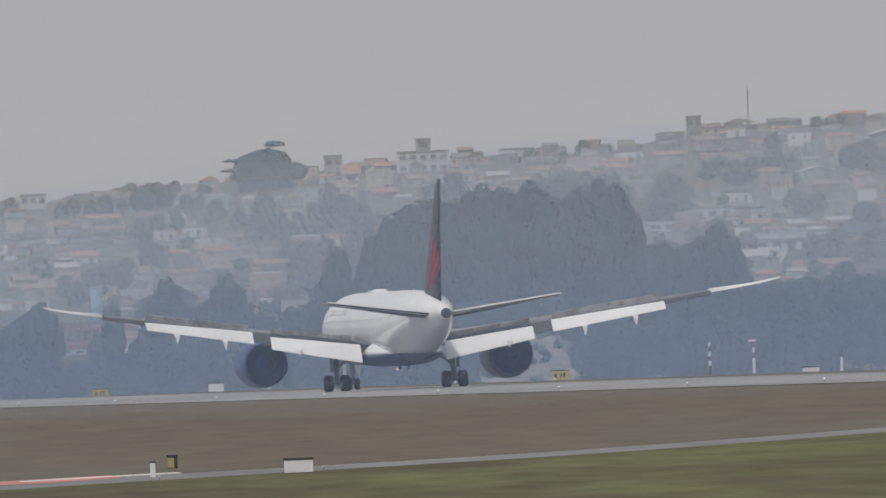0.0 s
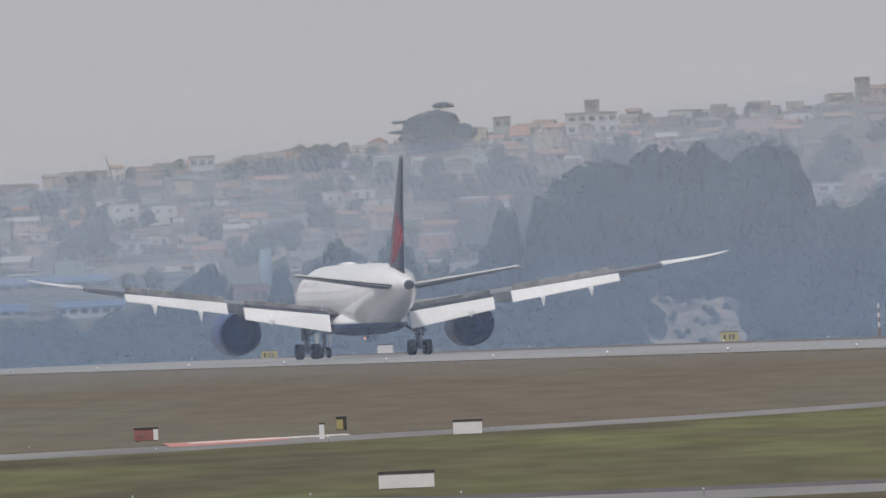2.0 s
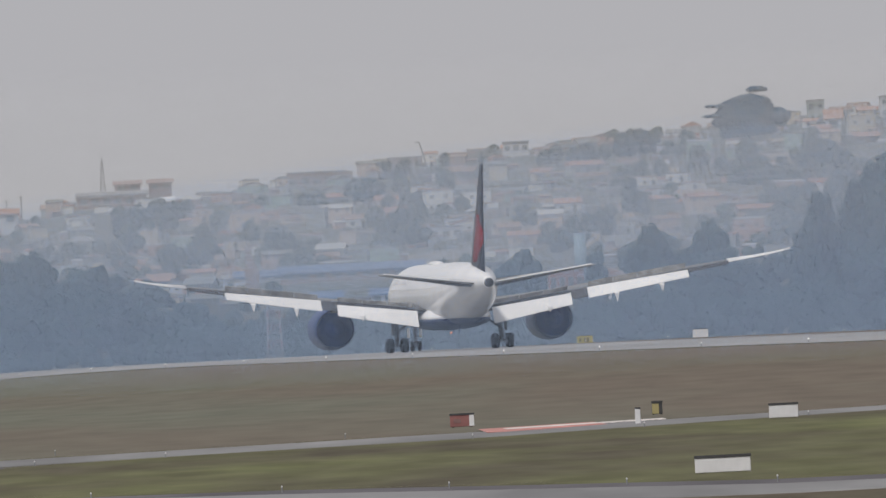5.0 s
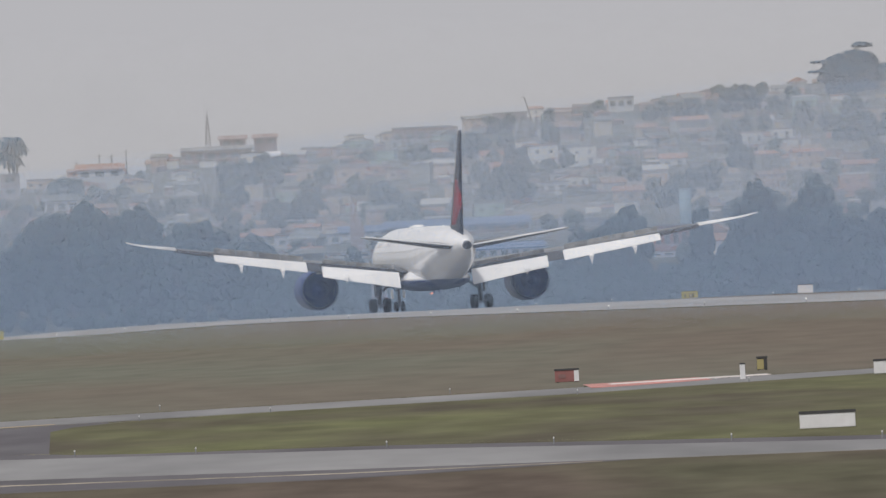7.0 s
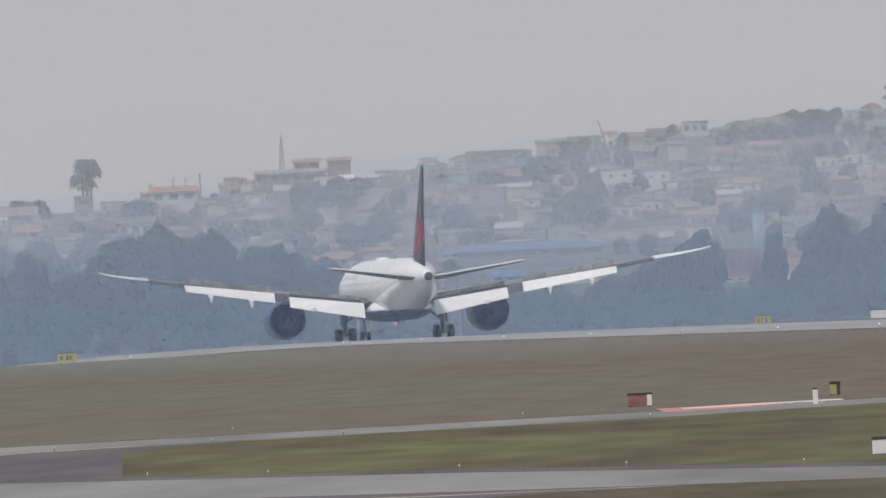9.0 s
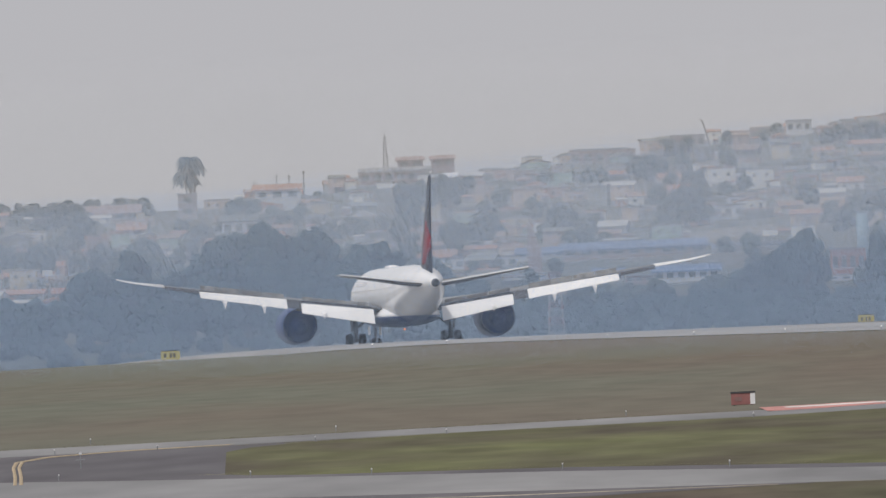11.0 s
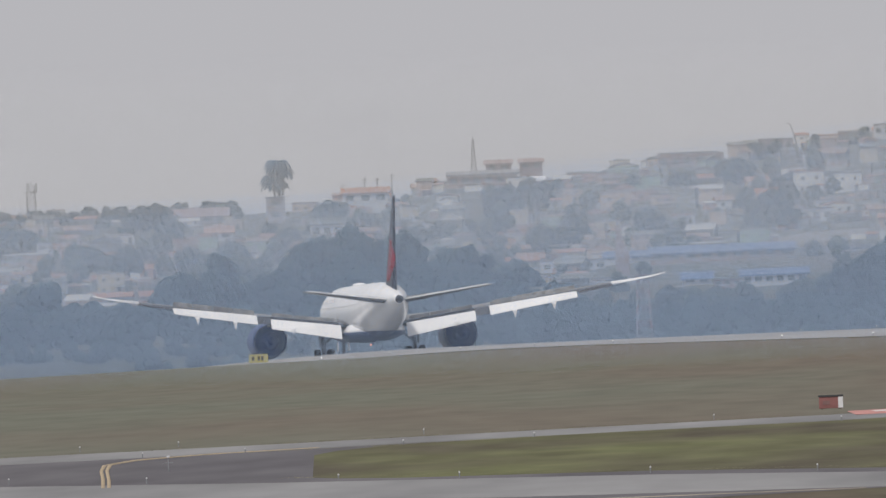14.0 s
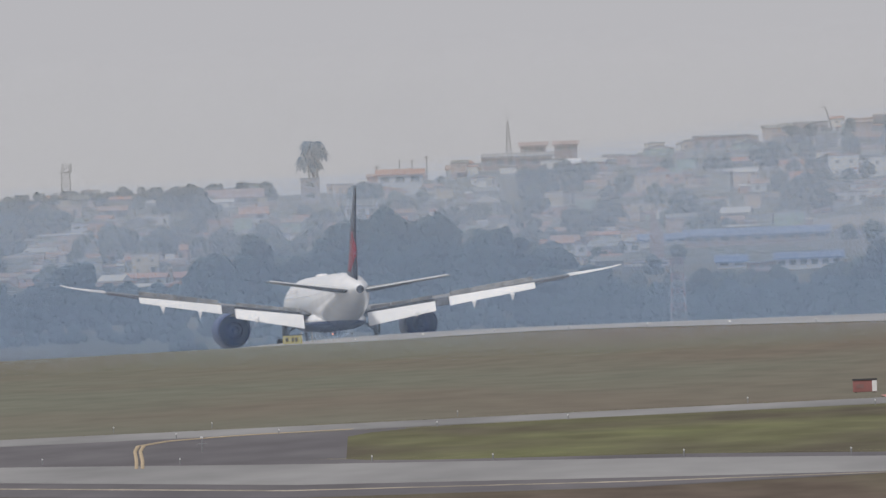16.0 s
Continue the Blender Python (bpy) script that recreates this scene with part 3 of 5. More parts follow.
        part("bogie_beam", box(-0.16, 0.16, -0.95, 0.95, 0.5, 0.8, bevel=0.05), M_STEEL, gear)
        part("gear_door", box(s * 0.35 - 0.05, s * 0.35 + 0.05, -0.7, 0.9, 1.6, 3.4, bevel=0.03), M_STEEL, gear)
        for y in (-0.74, 0.74):
            part("axle", bar((-0.9, y, 0.68), (0.9, y, 0.68), 0.1), M_STEEL, gear)
            for x in (-0.68, 0.68):
                wheel = new("wheel")
                wheel.parent, wheel.location, wheel.rotation_euler = gear, (x, y, 0.68), (0, 0, math.pi / 2)
                part("tyre", lathe([(-0.26, 0.36), (-0.27, 0.52), (-0.2, 0.64), (0, 0.68), (0.2, 0.64), (0.27, 0.52), (0.26, 0.36)], n=24), M_TYRE, wheel, smooth=True)
    nose = new("nose_gear")
    nose.parent, nose.location = e, (0, 25.83, 0)
    part("strut", bar((0, 0, 0.5), (0, 0.2, 2.6), 0.16), M_STEEL, nose)
    part("brace", bar((0, 0, 1.2), (0, 1.7, 2.4), 0.1), M_STEEL, nose)
    part("gear_door", box(-0.6, -0.55, -0.2, 1.6, 1.3, 2.2), M_WHITE, nose)
    part("gear_door", box(0.55, 0.6, -0.2, 1.6, 1.3, 2.2), M_WHITE, nose)
    for x in (-0.33, 0.33):
        wheel = new("wheel")
        wheel.parent, wheel.location, wheel.rotation_euler = nose, (x, 0, 0.51), (0, 0, math.pi / 2)
        part("tyre", lathe([(-0.18, 0.28), (-0.19, 0.4), (0, 0.51), (0.19, 0.4), (0.18, 0.28)], n=20), M_TYRE, wheel, smooth=True)
    # fin
    FIN = [(6.6, -19.8, -28.5, 0.98), (7.7, -20.4, -28.7, 0.95), (9.5, -21.8, -29.0, 0.74), (13, -24.9, -29.8, 0.42), (16.5, -28.4, -30.9, 0.24), (16.95, -29.3, -31.05, 0.2)]

    def finring(z, a, b, t, grow=1.0):
        c = a - b
        return [(sx * t * g * grow, a - c * f, z) for f, g, sx in ((0, 0.0, 1), (0.08, 0.3, 1), (0.35, 0.5, 1), (0.7, 0.34, 1), (1, 0.05, 1), (1, 0.05, -1), (0.7, 0.34, -1), (0.35, 0.5, -1), (0.08, 0.3, -1))]
    fin = part("fin", loft([finring(*r) for r in FIN]), M_FIN, e, "black fin with a red emblem", True)

    def finsec(z):
        return [lerp([(r[0], r[k]) for r in FIN], z) for k in (1, 2, 3)]
    band = []
    for z in np.linspace(8.0, 12.3, 14):
        a, b, t = finsec(z)
        k = 0.46 + 0.46 * math.sin((z - 8.0) / 4.3 * math.pi)
        mid = (a + b) / 2
        band.append(finring(z, mid + (a - mid) * k * 0.75, mid + (b - mid) * min(0.98, k * 1.1), t, 1.06 / max(0.6, k) ** 0.2))
    part("emblem", loft(band), M_RED, fin, "red emblem", True)
    part("rudder_edge", loft([finring(z, b + 0.25, b - 0.05, t * 0.14) for z, a, b, t in FIN[:4]]), M_FIN, fin)
    part("fin_leading_edge", loft([finring(z, a + 0.05, a - 0.4, t * 0.5) for z, a, b, t in FIN[:4]]), M_WING, fin, "pale leading edge", True)
    part("tail_light", lathe([(-0.08, 0.03), (0, 0.09), (0.08, 0.03)], n=8), M_LAMP, e, "white tail light").location = (-0.75, -28.9, 6.1)
    return e


jet = airliner()


# ---- trees ----
def tree(name, height, crown_r, crown_h, clumps, seed, mat, label, category="tree", lobes=7, leaf=0.5, flat=False):
    """A tapered trunk with limbs and a crown of many small leaf clumps in uneven lobes."""
    rnd = random.Random(seed)
    e = None if category == "shrub" else thing(name, label, category)
    bm = bmesh.new()
    base = height - crown_h
    bar((0, 0, -0.6), (0, 0, base + crown_h * 0.55), 0.02 * height + 0.08, 0.05, 7, bm)
    heads = []
    for i in range(lobes):
        a, k = rnd.uniform(0, math.tau), rnd.uniform(0.05, 1.0)
        r = crown_r * rnd.uniform(0.3, 0.92) * (1.0 if flat else (1.12 - 0.6 * k))
        c = Vector((r * math.cos(a), r * math.sin(a), base + crown_h * (0.18 + 0.68 * k)))
        heads.append((c, crown_r * rnd.uniform(0.2, 0.44)))
        bar((0, 0, base + crown_h * 0.3 * k), c, 0.09, 0.03, 5, bm)
    heads.append((Vector((0, 0, base + crown_h * 0.8)), crown_r * 0.36))
    if e:
        part("trunk", bm, M_BARK, e)
    verts, faces = [], []
    for i in range(clumps):
        c, r = heads[rnd.randrange(len(heads))]
        d = Vector((rnd.gauss(0, 1), rnd.gauss(0, 1), rnd.gauss(0, 1))).normalized()
        p = c + d * r * rnd.uniform(0.72, 1.12) * Vector((1, 1, 0.8 if not flat else 0.4)).length / 1.6
        n = (d + Vector((rnd.uniform(-.15, .15), rnd.uniform(-.15, .15), rnd.uniform(0, .3)))).normalized()
        t = n.orthogonal().normalized()
        b = n.cross(t)
        q = rnd.uniform(0.6, 1.25) * leaf
        k = len(verts)
        a0 = rnd.uniform(0, math.tau)
        for j in range(4):
            aa = a0 + j * math.tau / 4
            verts.append(p + (t * math.cos(aa) + b * math.sin(aa)) * q * rnd.uniform(0.6, 1.2) - n * 0.1)
        verts.append(p + n * q * 0.22)
        faces += [(k + j, k + (j + 1) % 4, k + 4) for j in range(4)]
    me = bpy.data.meshes.new("crown")
    me.from_pydata(verts, [], faces)
    me.materials.append(mat)
    if not e:
        return tagged(new(name, me), label, category)
    ob = new("crown", me)
    ob.parent = e
    return e


TREES = [tree("eucalyptus_tree", 15, 4.2, 11, 2000, 1, M_LEAF, "tall dense dark green eucalyptus in the haze", lobes=24, leaf=0.72),
         tree("eucalyptus_tree", 18, 4.6, 14, 2400, 2, M_LEAF, "tall dense dark green eucalyptus in the haze", lobes=30, leaf=0.72),
         tree("broadleaf_tree", 8, 3.6, 6.2, 1000, 3, M_LEAF, "round-crowned broadleaf tree below the hill", lobes=18, leaf=0.62),
         tree("broadleaf_tree", 6, 2.9, 4.8, 800, 4, M_LEAF, "round-crowned broadleaf tree below the hill", lobes=15, leaf=0.62),
         tree("garden_tree", 4.0, 2.1, 3.8, 400, 5, M_LEAF_PALE, "small grey-green garden tree between houses", lobes=7, leaf=0.38),
         tree("tall_garden_tree", 5.0, 2.0, 4.7, 450, 6, M_LEAF_PALE, "small grey-green garden tree between houses", lobes=8, leaf=0.38),
         tree("shrub", 2.6, 2.0, 2.3, 360, 7, M_LEAF, "dense dark shrub at the airfield edge", "shrub", lobes=7, leaf=0.5)]
TREE_USED = set()


def plant(kind, turn, dist, sink=0.15, group="trees below the hill", spin=None, size=1.0, slim=None):
    x, y, z = spot(turn, dist)
    k = size * random.uniform(0.86, 1.12)
    tall = random.uniform(0.93, 1.07) * k
    m = Matrix.Translation((x, y, z - sink)) @ pose(0, 0, 0, 0, 0, random.uniform(0, 360) if spin is None else spin) @ Matrix.Diagonal((k, k, tall, 1) if slim is None else (slim * size, slim * size, size, 1))
    src = TREES[kind]
    if kind not in TREE_USED:
        TREE_USED.add(kind)
        src.matrix_basis = m
        return tagged(src, group=group)
    return tagged(copy_thing(src, m @ Matrix.Diagonal((1 / src.scale[0], 1 / src.scale[1], 1 / src.scale[2], 1))), group=group)


rng = random.Random(11)
random.seed(5)
# a dark belt of trees and shrubs past the runway, lower in the middle
for dist, step in ((3290, 34), (3325, 38), (3360, 44), (3400, 52)):
    t = -1420
    while t < 1960:
        low = -330 < t < 520
        if (1105 < t < 1300 and dist < 3350) or (t < -330 and dist < 3320):
            t += 30
            continue
        kinds = (6, 6, 6) if low or (t < -330 and dist < 3350) else ((6, 3, 3) if dist < 3340 else (3, 3, 2))
        if not (dist > 3350 and (1380 < t < 1960 and rng.random() < 0.7)):
            plant(rng.choice(kinds), t + rng.uniform(-14, 14), dist + rng.uniform(-14, 14), 0.15, size=1.0 if not low else 1.3)
        t += step * rng.uniform(0.75, 1.3) * (0.62 if low else 1.0)
# low scrub in front of the belt
t = -1430
while t < 1960:
    if not (t < 520 or 1085 < t < 1320) or (t < -330 and rng.random() < 0.12):
        plant(6, t, 3262 + rng.uniform(-8, 10), 0.2, size=1.15)
    t += rng.uniform(20, 32)
# bushes under the tallest grove
for i in range(18):
    plant(2, 930 + i * 24.5, 3408 + rng.uniform(-5, 5), group="tall grove past the runway", size=0.95)
# the tallest grove, with its separate heads: bearing and the rise of each top
GROVE = [(920, 143), (938, 172), (968, 206), (1003, 225), (1039, 228), (1068, 222), (1099, 236), (1130, 252), (1164, 238), (1200, 253), (1229, 230), (1253, 219), (1279, 233), (1309, 239), (1335, 250), (1354, 237), (1366, 204)]
EAST = [(1395, 118), (1415, 124), (1435, 132), (1464, 118), (1485, 122), (1508, 137), (1531, 159), (1552, 138), (1562, 106), (1580, 60), (1602, 46), (1625, 52), (1648, 44), (1672, 50), (1696, 55), (1720, 46), (1744, 50), (1768, 44), (1792, 50), (1816, 46), (1840, 52), (1864, 48)]
MIDDLE = [(860, 148), (845, 110), (827, 77), (558, 106), (545, 88), (532, 69), (572, 80), (663, 107), (645, 88), (676, 84), (691, 53), (625, 60), (600, 45), (461, 60), (331, 68), (318, 56), (305, 49), (350, 48), (285, 36), (264, 26), (233, 12), (205, -8)]
WEST = [(-857, 17), (-830, 25), (-807, 34), (-780, 42), (-756, 50), (-735, 72), (-719, 96), (-700, 104), (-683, 107), (-665, 104), (-645, 103), (-627, 128), (-612, 100), (-590, 99), (-563, 101), (-538, 112), (-520, 86), (-505, 52), (-480, 56), (-454, 78), (-428, 81), (-405, 60), (-862, 84)]


def stand(heads, depth, drops, lean):
    """Rows of trees whose heads reach the given rises."""
    for row, (dist, drop) in enumerate(zip(depth, drops)):
        for turn, top in heads:
            tall = top + 84 - drop * rng.uniform(0.7, 1.3)
            if tall < 40:
                continue
            plant(1 if tall > 170 else 0, turn + (rng.uniform(-12, 12) if row != 1 else 0), dist + rng.uniform(-6, 6), group="tall grove past the runway",
                  size=tall / (262.0 if tall > 170 else 218.0), slim=rng.uniform(*lean) * (1.0 if tall > 170 else 215.0 / max(tall, 110)) ** 0.6)


stand(GROVE, (3425, 3445, 3470), (60, 0, 22), (0.55, 0.75))
for heads, lean in ((EAST, (0.55, 0.75)), (MIDDLE, (0.4, 0.56)), (WEST, (0.62, 0.85))):
    stand(heads, (3432, 3447, 3462), (45, 0, 28), lean)
for a, b, dist, n in ((-1330, -1050, 3440, 7), (-340, -230, 3450, 4), (1560, 1640, 3455, 3)):
    for i in range(n):
        plant(3, a + (b - a) * (i + rng.uniform(0.1, 0.9)) / n, dist + rng.uniform(-10, 12), group="tall grove past the runway", size=rng.uniform(0.8, 1.0))


# ---- houses on the hill ----
def house(seed):
    """A low rendered house in one or two volumes, with recessed windows and a tiled, sheet or flat roof."""
    r = random.Random(seed)
    form = seed % 8  # 0: gable to the street, 1 to 3: eaves to the street, 4: lean-to roof, the rest flat
    w, d = r.uniform(4.6, 8.6), r.uniform(4.5, 6)
    floors = 2 if seed % 7 == 3 else 1
    h = 2.45 * floors + r.uniform(-0.25, 0.4)
    e = thing("house" if form < 5 else "flat_roofed_house", "low rendered hillside house with a pitched roof" if form < 5 else "low rendered flat-roofed hillside house", "house")
    part("wall", box(-w / 2, w / 2, -d / 2, d / 2, -2.5, h), M_WALL, e)
    side, low = r.choice((-1, 1)), h * r.uniform(0.5, 0.8)
    if r.random() < 0.75:
        a, b = sorted((side * (w / 2 - 0.02), side * (w / 2 + r.uniform(1.6, 3.6))))
        part("side_wing", box(a, b, -d / 2 + 0.8, d / 2, -2.5, low), M_WALL, e)
        part("side_roof", loft([[(a - 0.15, -d / 2 + 0.45, low), (b + 0.15, -d / 2 + 0.45, low), (b + 0.15, d / 2, low + 0.45), (a - 0.15, d / 2, low + 0.45)],
                                [(a - 0.15, -d / 2 + 0.45, low + 0.14), (b + 0.15, -d / 2 + 0.45, low + 0.14), (b + 0.15, d / 2, low + 0.6), (a - 0.15, d / 2, low + 0.6)]]), M_ROOF, e)
    o = 0.35
    if form < 5:
        rise = r.uniform(0.7, 1.25)
        if form == 0:
            pr = [(-w / 2 - o, h - 0.1), (0, h + rise), (w / 2 + o, h - 0.1), (w / 2 + o, h - 0.24), (0, h + rise - 0.16), (-w / 2 - o, h - 0.24)]
            bm = loft([[(x, y, z) for x, z in pr] for y in (-d / 2 - o, d / 2 + o)])
            part("gable", loft([[(-w / 2, y, h - 0.2), (w / 2, y, h - 0.2), (0, y, h + rise - 0.2)] for y in (-d / 2 + 0.01, d / 2 - 0.01)]), M_WALL, e)
        else:
            top = d / 2 + o if form == 4 else 0.0
            pr = [(-d / 2 - o, h - 0.1), (top, h + rise), (d / 2 + o, h + rise - 0.05 if form == 4 else h - 0.1), (d / 2 + o, h - 0.24), (-d / 2 - o, h - 0.24)]
            bm = loft([[(x, y, z) for y, z in pr] for x in (-w / 2 - o, w / 2 + o)])
        part("roof", bm, M_ROOF, e)
    else:
        part("roof", box(-w / 2 - 0.2, w / 2 + 0.2, -d / 2 - 0.2, d / 2 + 0.2, h, h + 0.18), M_CONCRETE, e)
        part("parapet", box(-w / 2 - 0.1, w / 2 + 0.1, -d / 2 - 0.12, -d / 2 + 0.05, h + 0.18, h + 0.5), M_WALL, e)
        if r.random() < 0.6:
            x = r.uniform(-w / 4, w / 4)
            part("water_tank", bar((x, 0, h + 0.18), (x, 0, h + 1.0), 0.55, 0.48, 12), M_CYAN if seed % 5 == 0 else M_CONCRETE, e, "round roof water tank", True)
        if r.random() < 0.5:
            x = r.uniform(-w / 2, w / 2 - 2.6)
            part("roof_room", box(x, x + 2.4, -1, 1.5, h + 0.18, h + 1.7), M_WALL, e)
    if r.random() < 0.5:  # a porch roof or awning over the front
        x = r.uniform(-w / 2, w / 2 - 2.4)
        part("awning", loft([[(x, -d / 2, 2.25), (x + 2.6, -d / 2, 2.25), (x + 2.6, -d / 2 - 1.2, 1.95), (x, -d / 2 - 1.2, 1.95)], [(x, -d / 2, 2.33), (x + 2.6, -d / 2, 2.33), (x + 2.6, -d / 2 - 1.2, 2.03), (x, -d / 2 - 1.2, 2.03)]]), M_ROOF, e)
    for f in range(floors):
        n = max(1, int(w / 2.6))
        for i in range(n):
            x = -w / 2 + w * (i + 0.5) / n + r.uniform(-0.3, 0.3)
            z = 2.55 * f + 0.95
            ww = r.uniform(0.35, 0.6)
            if f == 0 and i == n - 1:
                part("door", box(x - 0.42, x + 0.42, -d / 2 - 0.03, -d / 2 + 0.05, 0.02, 2.0), M_WINDOW, e)
                continue
            part("window", box(x - ww, x + ww, -d / 2 - 0.02, -d / 2 + 0.05, z, z + r.uniform(0.6, 0.95)), M_WINDOW, e)
    return e


HOUSES = [house(100 + i) for i in range(16)]
HOUSE_USED = set()


def settle(kind, turn, dist, spin, lift=0.0):
    x, y, z = spot(turn, dist)
    k = rng.uniform(0.66, 0.86) * (1.0 if dist < 4580 else 0.85)
    m = Matrix.Translation((x, y, z + lift)) @ pose(0, 0, 0, 0, 0, spin) @ Matrix.Diagonal((k, k, k, 1))
    if kind not in HOUSE_USED:
        HOUSE_USED.add(kind)
        HOUSES[kind].matrix_basis = m
        return tagged(HOUSES[kind], group="houses on the hill")
    return copy_thing(HOUSES[kind], m)


row = 0
dist = 3640
for i in range(16):
    HOUSES[i]["group"] = "houses on the hill"
while dist < 4725:
    t = -1420 + rng.uniform(0, 60)
    while t < 1940:
        wide = rng.uniform(58, 92)
        wooded = noise.noise((t / 150.0, dist / 110.0, 3.1))
        if (dist < 3970 and -190 < t < 480) or (dist < 4075 and 110 < t < 300) or (dist < 4130 and 980 < t < 1330) or (dist < 3930 and -640 < t < -490) or (dist > 4380 and -825 < t < -705):
            t += wide
            continue
        if wooded > (0.2 if t < 700 else 0.12) and dist < (4640 if t < 700 else 4480):
            plant(rng.choice((4, 5, 4, 3)), t, dist + rng.uniform(-20, 20), group="trees among the houses", size=0.85)
            t += wide * 0.36
            continue
        settle(rng.randrange(16), t, dist + rng.uniform(-22, 22), rng.gauss(0, 9) + rng.choice((0, 0, 0, 0, 90)))
        if rng.random() < (0.22 if dist < 4560 else 0.08):
            plant(rng.choice((4, 5)), t + wide * 0.5, dist - 12, group="trees among the houses", size=1.0 if dist < 4560 else 0.62)
        t += wide
    dist += rng.uniform(60, 76)


# the crest: houses wall to wall, with small trees between
t = -1400
while t < 1900:
    if -825 < t < -705:
        t = -705
    if rng.random() < 0.3:
        plant(rng.choice((4, 5)), t, 4668 + rng.uniform(-6, 6), group="trees among the houses", size=rng.uniform(0.55, 0.85))
        t += rng.uniform(18, 32)
    else:
        settle(rng.randrange(16), t, 4684 + rng.uniform(-8, 8), rng.gauss(0, 6))
        t += rng.uniform(48, 76)


# ---- landmarks on the hill ----
def block(name, label, category, a, b, low, top, dist, mat, roof=None, floors=2, bays=4, depth=9.0, pitch=0.0, spin=0.0):
    """A larger building between two bearings, with rows of windows."""
    if dist < 4600:  # stand where the slope has the height of the foot
        dist = 3400 + 1300 * (low + 90) / (lerp(RIDGE, (a + b) / 2) + 85)
    x, y, _ = spot((a + b) / 2, dist)
    w = (b - a) / PXR * dist
    z0, z1 = high(a, low, dist)[2], high(a, top, dist)[2]
    h = z1 - z0
    g = max(1.0, z0 - lie(x, y) + 2.5)
    e = thing(name, label, category, Matrix.Translation((x, y, z0)) @ pose(0, 0, 0, 0, 0, spin))
    part("wall", box(-w / 2, w / 2, 0, depth, -g, h), mat, e)
    if pitch:
        pr = [(-0.4, h - 0.1), (depth / 2, h + pitch), (depth + 0.4, h - 0.1), (depth + 0.4, h - 0.3), (depth / 2, h + pitch - 0.2), (-0.4, h - 0.3)]
        part("roof", loft([[(xx, yy, zz) for yy, zz in pr] for xx in (-w / 2 - 0.4, w / 2 + 0.4)]), roof or M_ROOF, e)
    else:
        part("roof", box(-w / 2 - 0.15, w / 2 + 0.15, -0.2, depth + 0.2, h, h + 0.22), roof or M_CONCRETE, e)
    for f in range(floors):
        for i in range(bays):
            xx, zz, k = -w / 2 + w * (i + 0.5) / bays, h * (f + 0.32) / floors, min(0.7, w / bays * 0.3)
            win = part("window", box(xx - k, xx + k, -0.03, 0.06, zz, zz + h / floors * 0.42), M_WINDOW, e)
            part("sill", box(xx - k - 0.1, xx + k + 0.1, -0.12, 0.06, zz - 0.1, zz - 0.01), M_TRIM, win)
    return e


M_GREENISH = material("grey_green_render", (0.33, 0.38, 0.36), 0.85, vary=0.1)
M_PINK = material("dusty_pink_render", (0.35, 0.32, 0.325), 0.85, vary=0.12)
M_CREAM = material("cream_render", (0.54, 0.55, 0.565), 0.85, vary=0.08)
M_BRICKRED = material("faded_red_render", (0.34, 0.19, 0.165), 0.85, vary=0.12)
M_SALMON = material("salmon_render", (0.30, 0.235, 0.24), 0.85, vary=0.1)
block("apartment_block", "pale two-storey block on the ridge", "building", 305, 350, 212, 252, 4660, M_CREAM, floors=2, bays=3)
block("apartment_block", "pale wide block with a roof room on the ridge", "building", 975, 1065, 262, 300, 4660, M_CREAM, floors=2, bays=5)
block("roof_tower", "grey stair tower above a block", "building", 1008, 1034, 300, 322, 4665, M_CONCRETE, floors=1, bays=1, depth=3)
block("apartment_block", "tall grey block high on the hill", "building", 1490, 1514, 300, 342, 4670, M_CONCRETE, floors=2, bays=2)
block("hall", "low salmon hall with a pale roof on the ridge", "building", -80, 25, 188, 216, 4670, M_SALMON, M_CONCRETE, 1, 5)
block("hall", "salmon hall on the ridge by the antenna", "building", -452, -330, 172, 196, 4670, M_SALMON, M_CONCRETE, 1, 6, pitch=0.5)
block("roof_room", "salmon roof room above a hall", "building", -385, -340, 198, 214, 4676, M_SALMON, M_SALMON, 1, 2, 4, 0.5)
block("roof_room", "salmon roof room above a hall", "building", -325, -285, 198, 214, 4676, M_SALMON, M_SALMON, 1, 2, 4, 0.5)
block("white_house", "white house with dark windows on the slope", "house", 148, 226, 86, 108, 4010, M_CREAM, floors=1, bays=4)
block("white_house", "white stair tower of a slope house", "house", 196, 226, 108, 122, 4012, M_CREAM, floors=1, bays=1, depth=4)
block("villa", "white house with a wide window below the ridge", "house", 552, 616, 208, 236, 4600, M_CREAM, floors=1, bays=2, pitch=0.9)
block("warehouse", "long warehouse with a blue roof and orange-red wall", "warehouse", -100, 154, 26, 42, 3900, M_ORANGE, M_BLUE, 1, 9, 14, 0.9)
block("warehouse", "long low blue-roofed warehouse", "warehouse", -180, -30, 30, 40, 3960, M_CREAM, M_BLUE, 1, 7, 14, 0.7)
block("workshop", "white workshop with a blue roof and dark windows", "building", 60, 176, -22, -2, 3780, M_CREAM, M_BLUE, 1, 6, 9, 0.7)
block("workshop", "low red-walled workshop behind the trees", "building", 374, 436, -26, 22, 3760, M_BRICKRED, M_CONCRETE, 1, 4)
block("workshop", "pale row of sheds on the slope", "building", -330, -180, 15, 34, 3860, M_CREAM, M_CONCRETE, 1, 8)
block("long_house", "long pale building with arched windows", "building", 1575, 1755, 92, 122, 3950, M_CREAM, M_CONCRETE, 1, 7, 10, 0.6)
block("long_house", "long white building on the slope", "building", 1491, 1565, 156, 180, 4150, M_CREAM, M_CONCRETE, 1, 3)
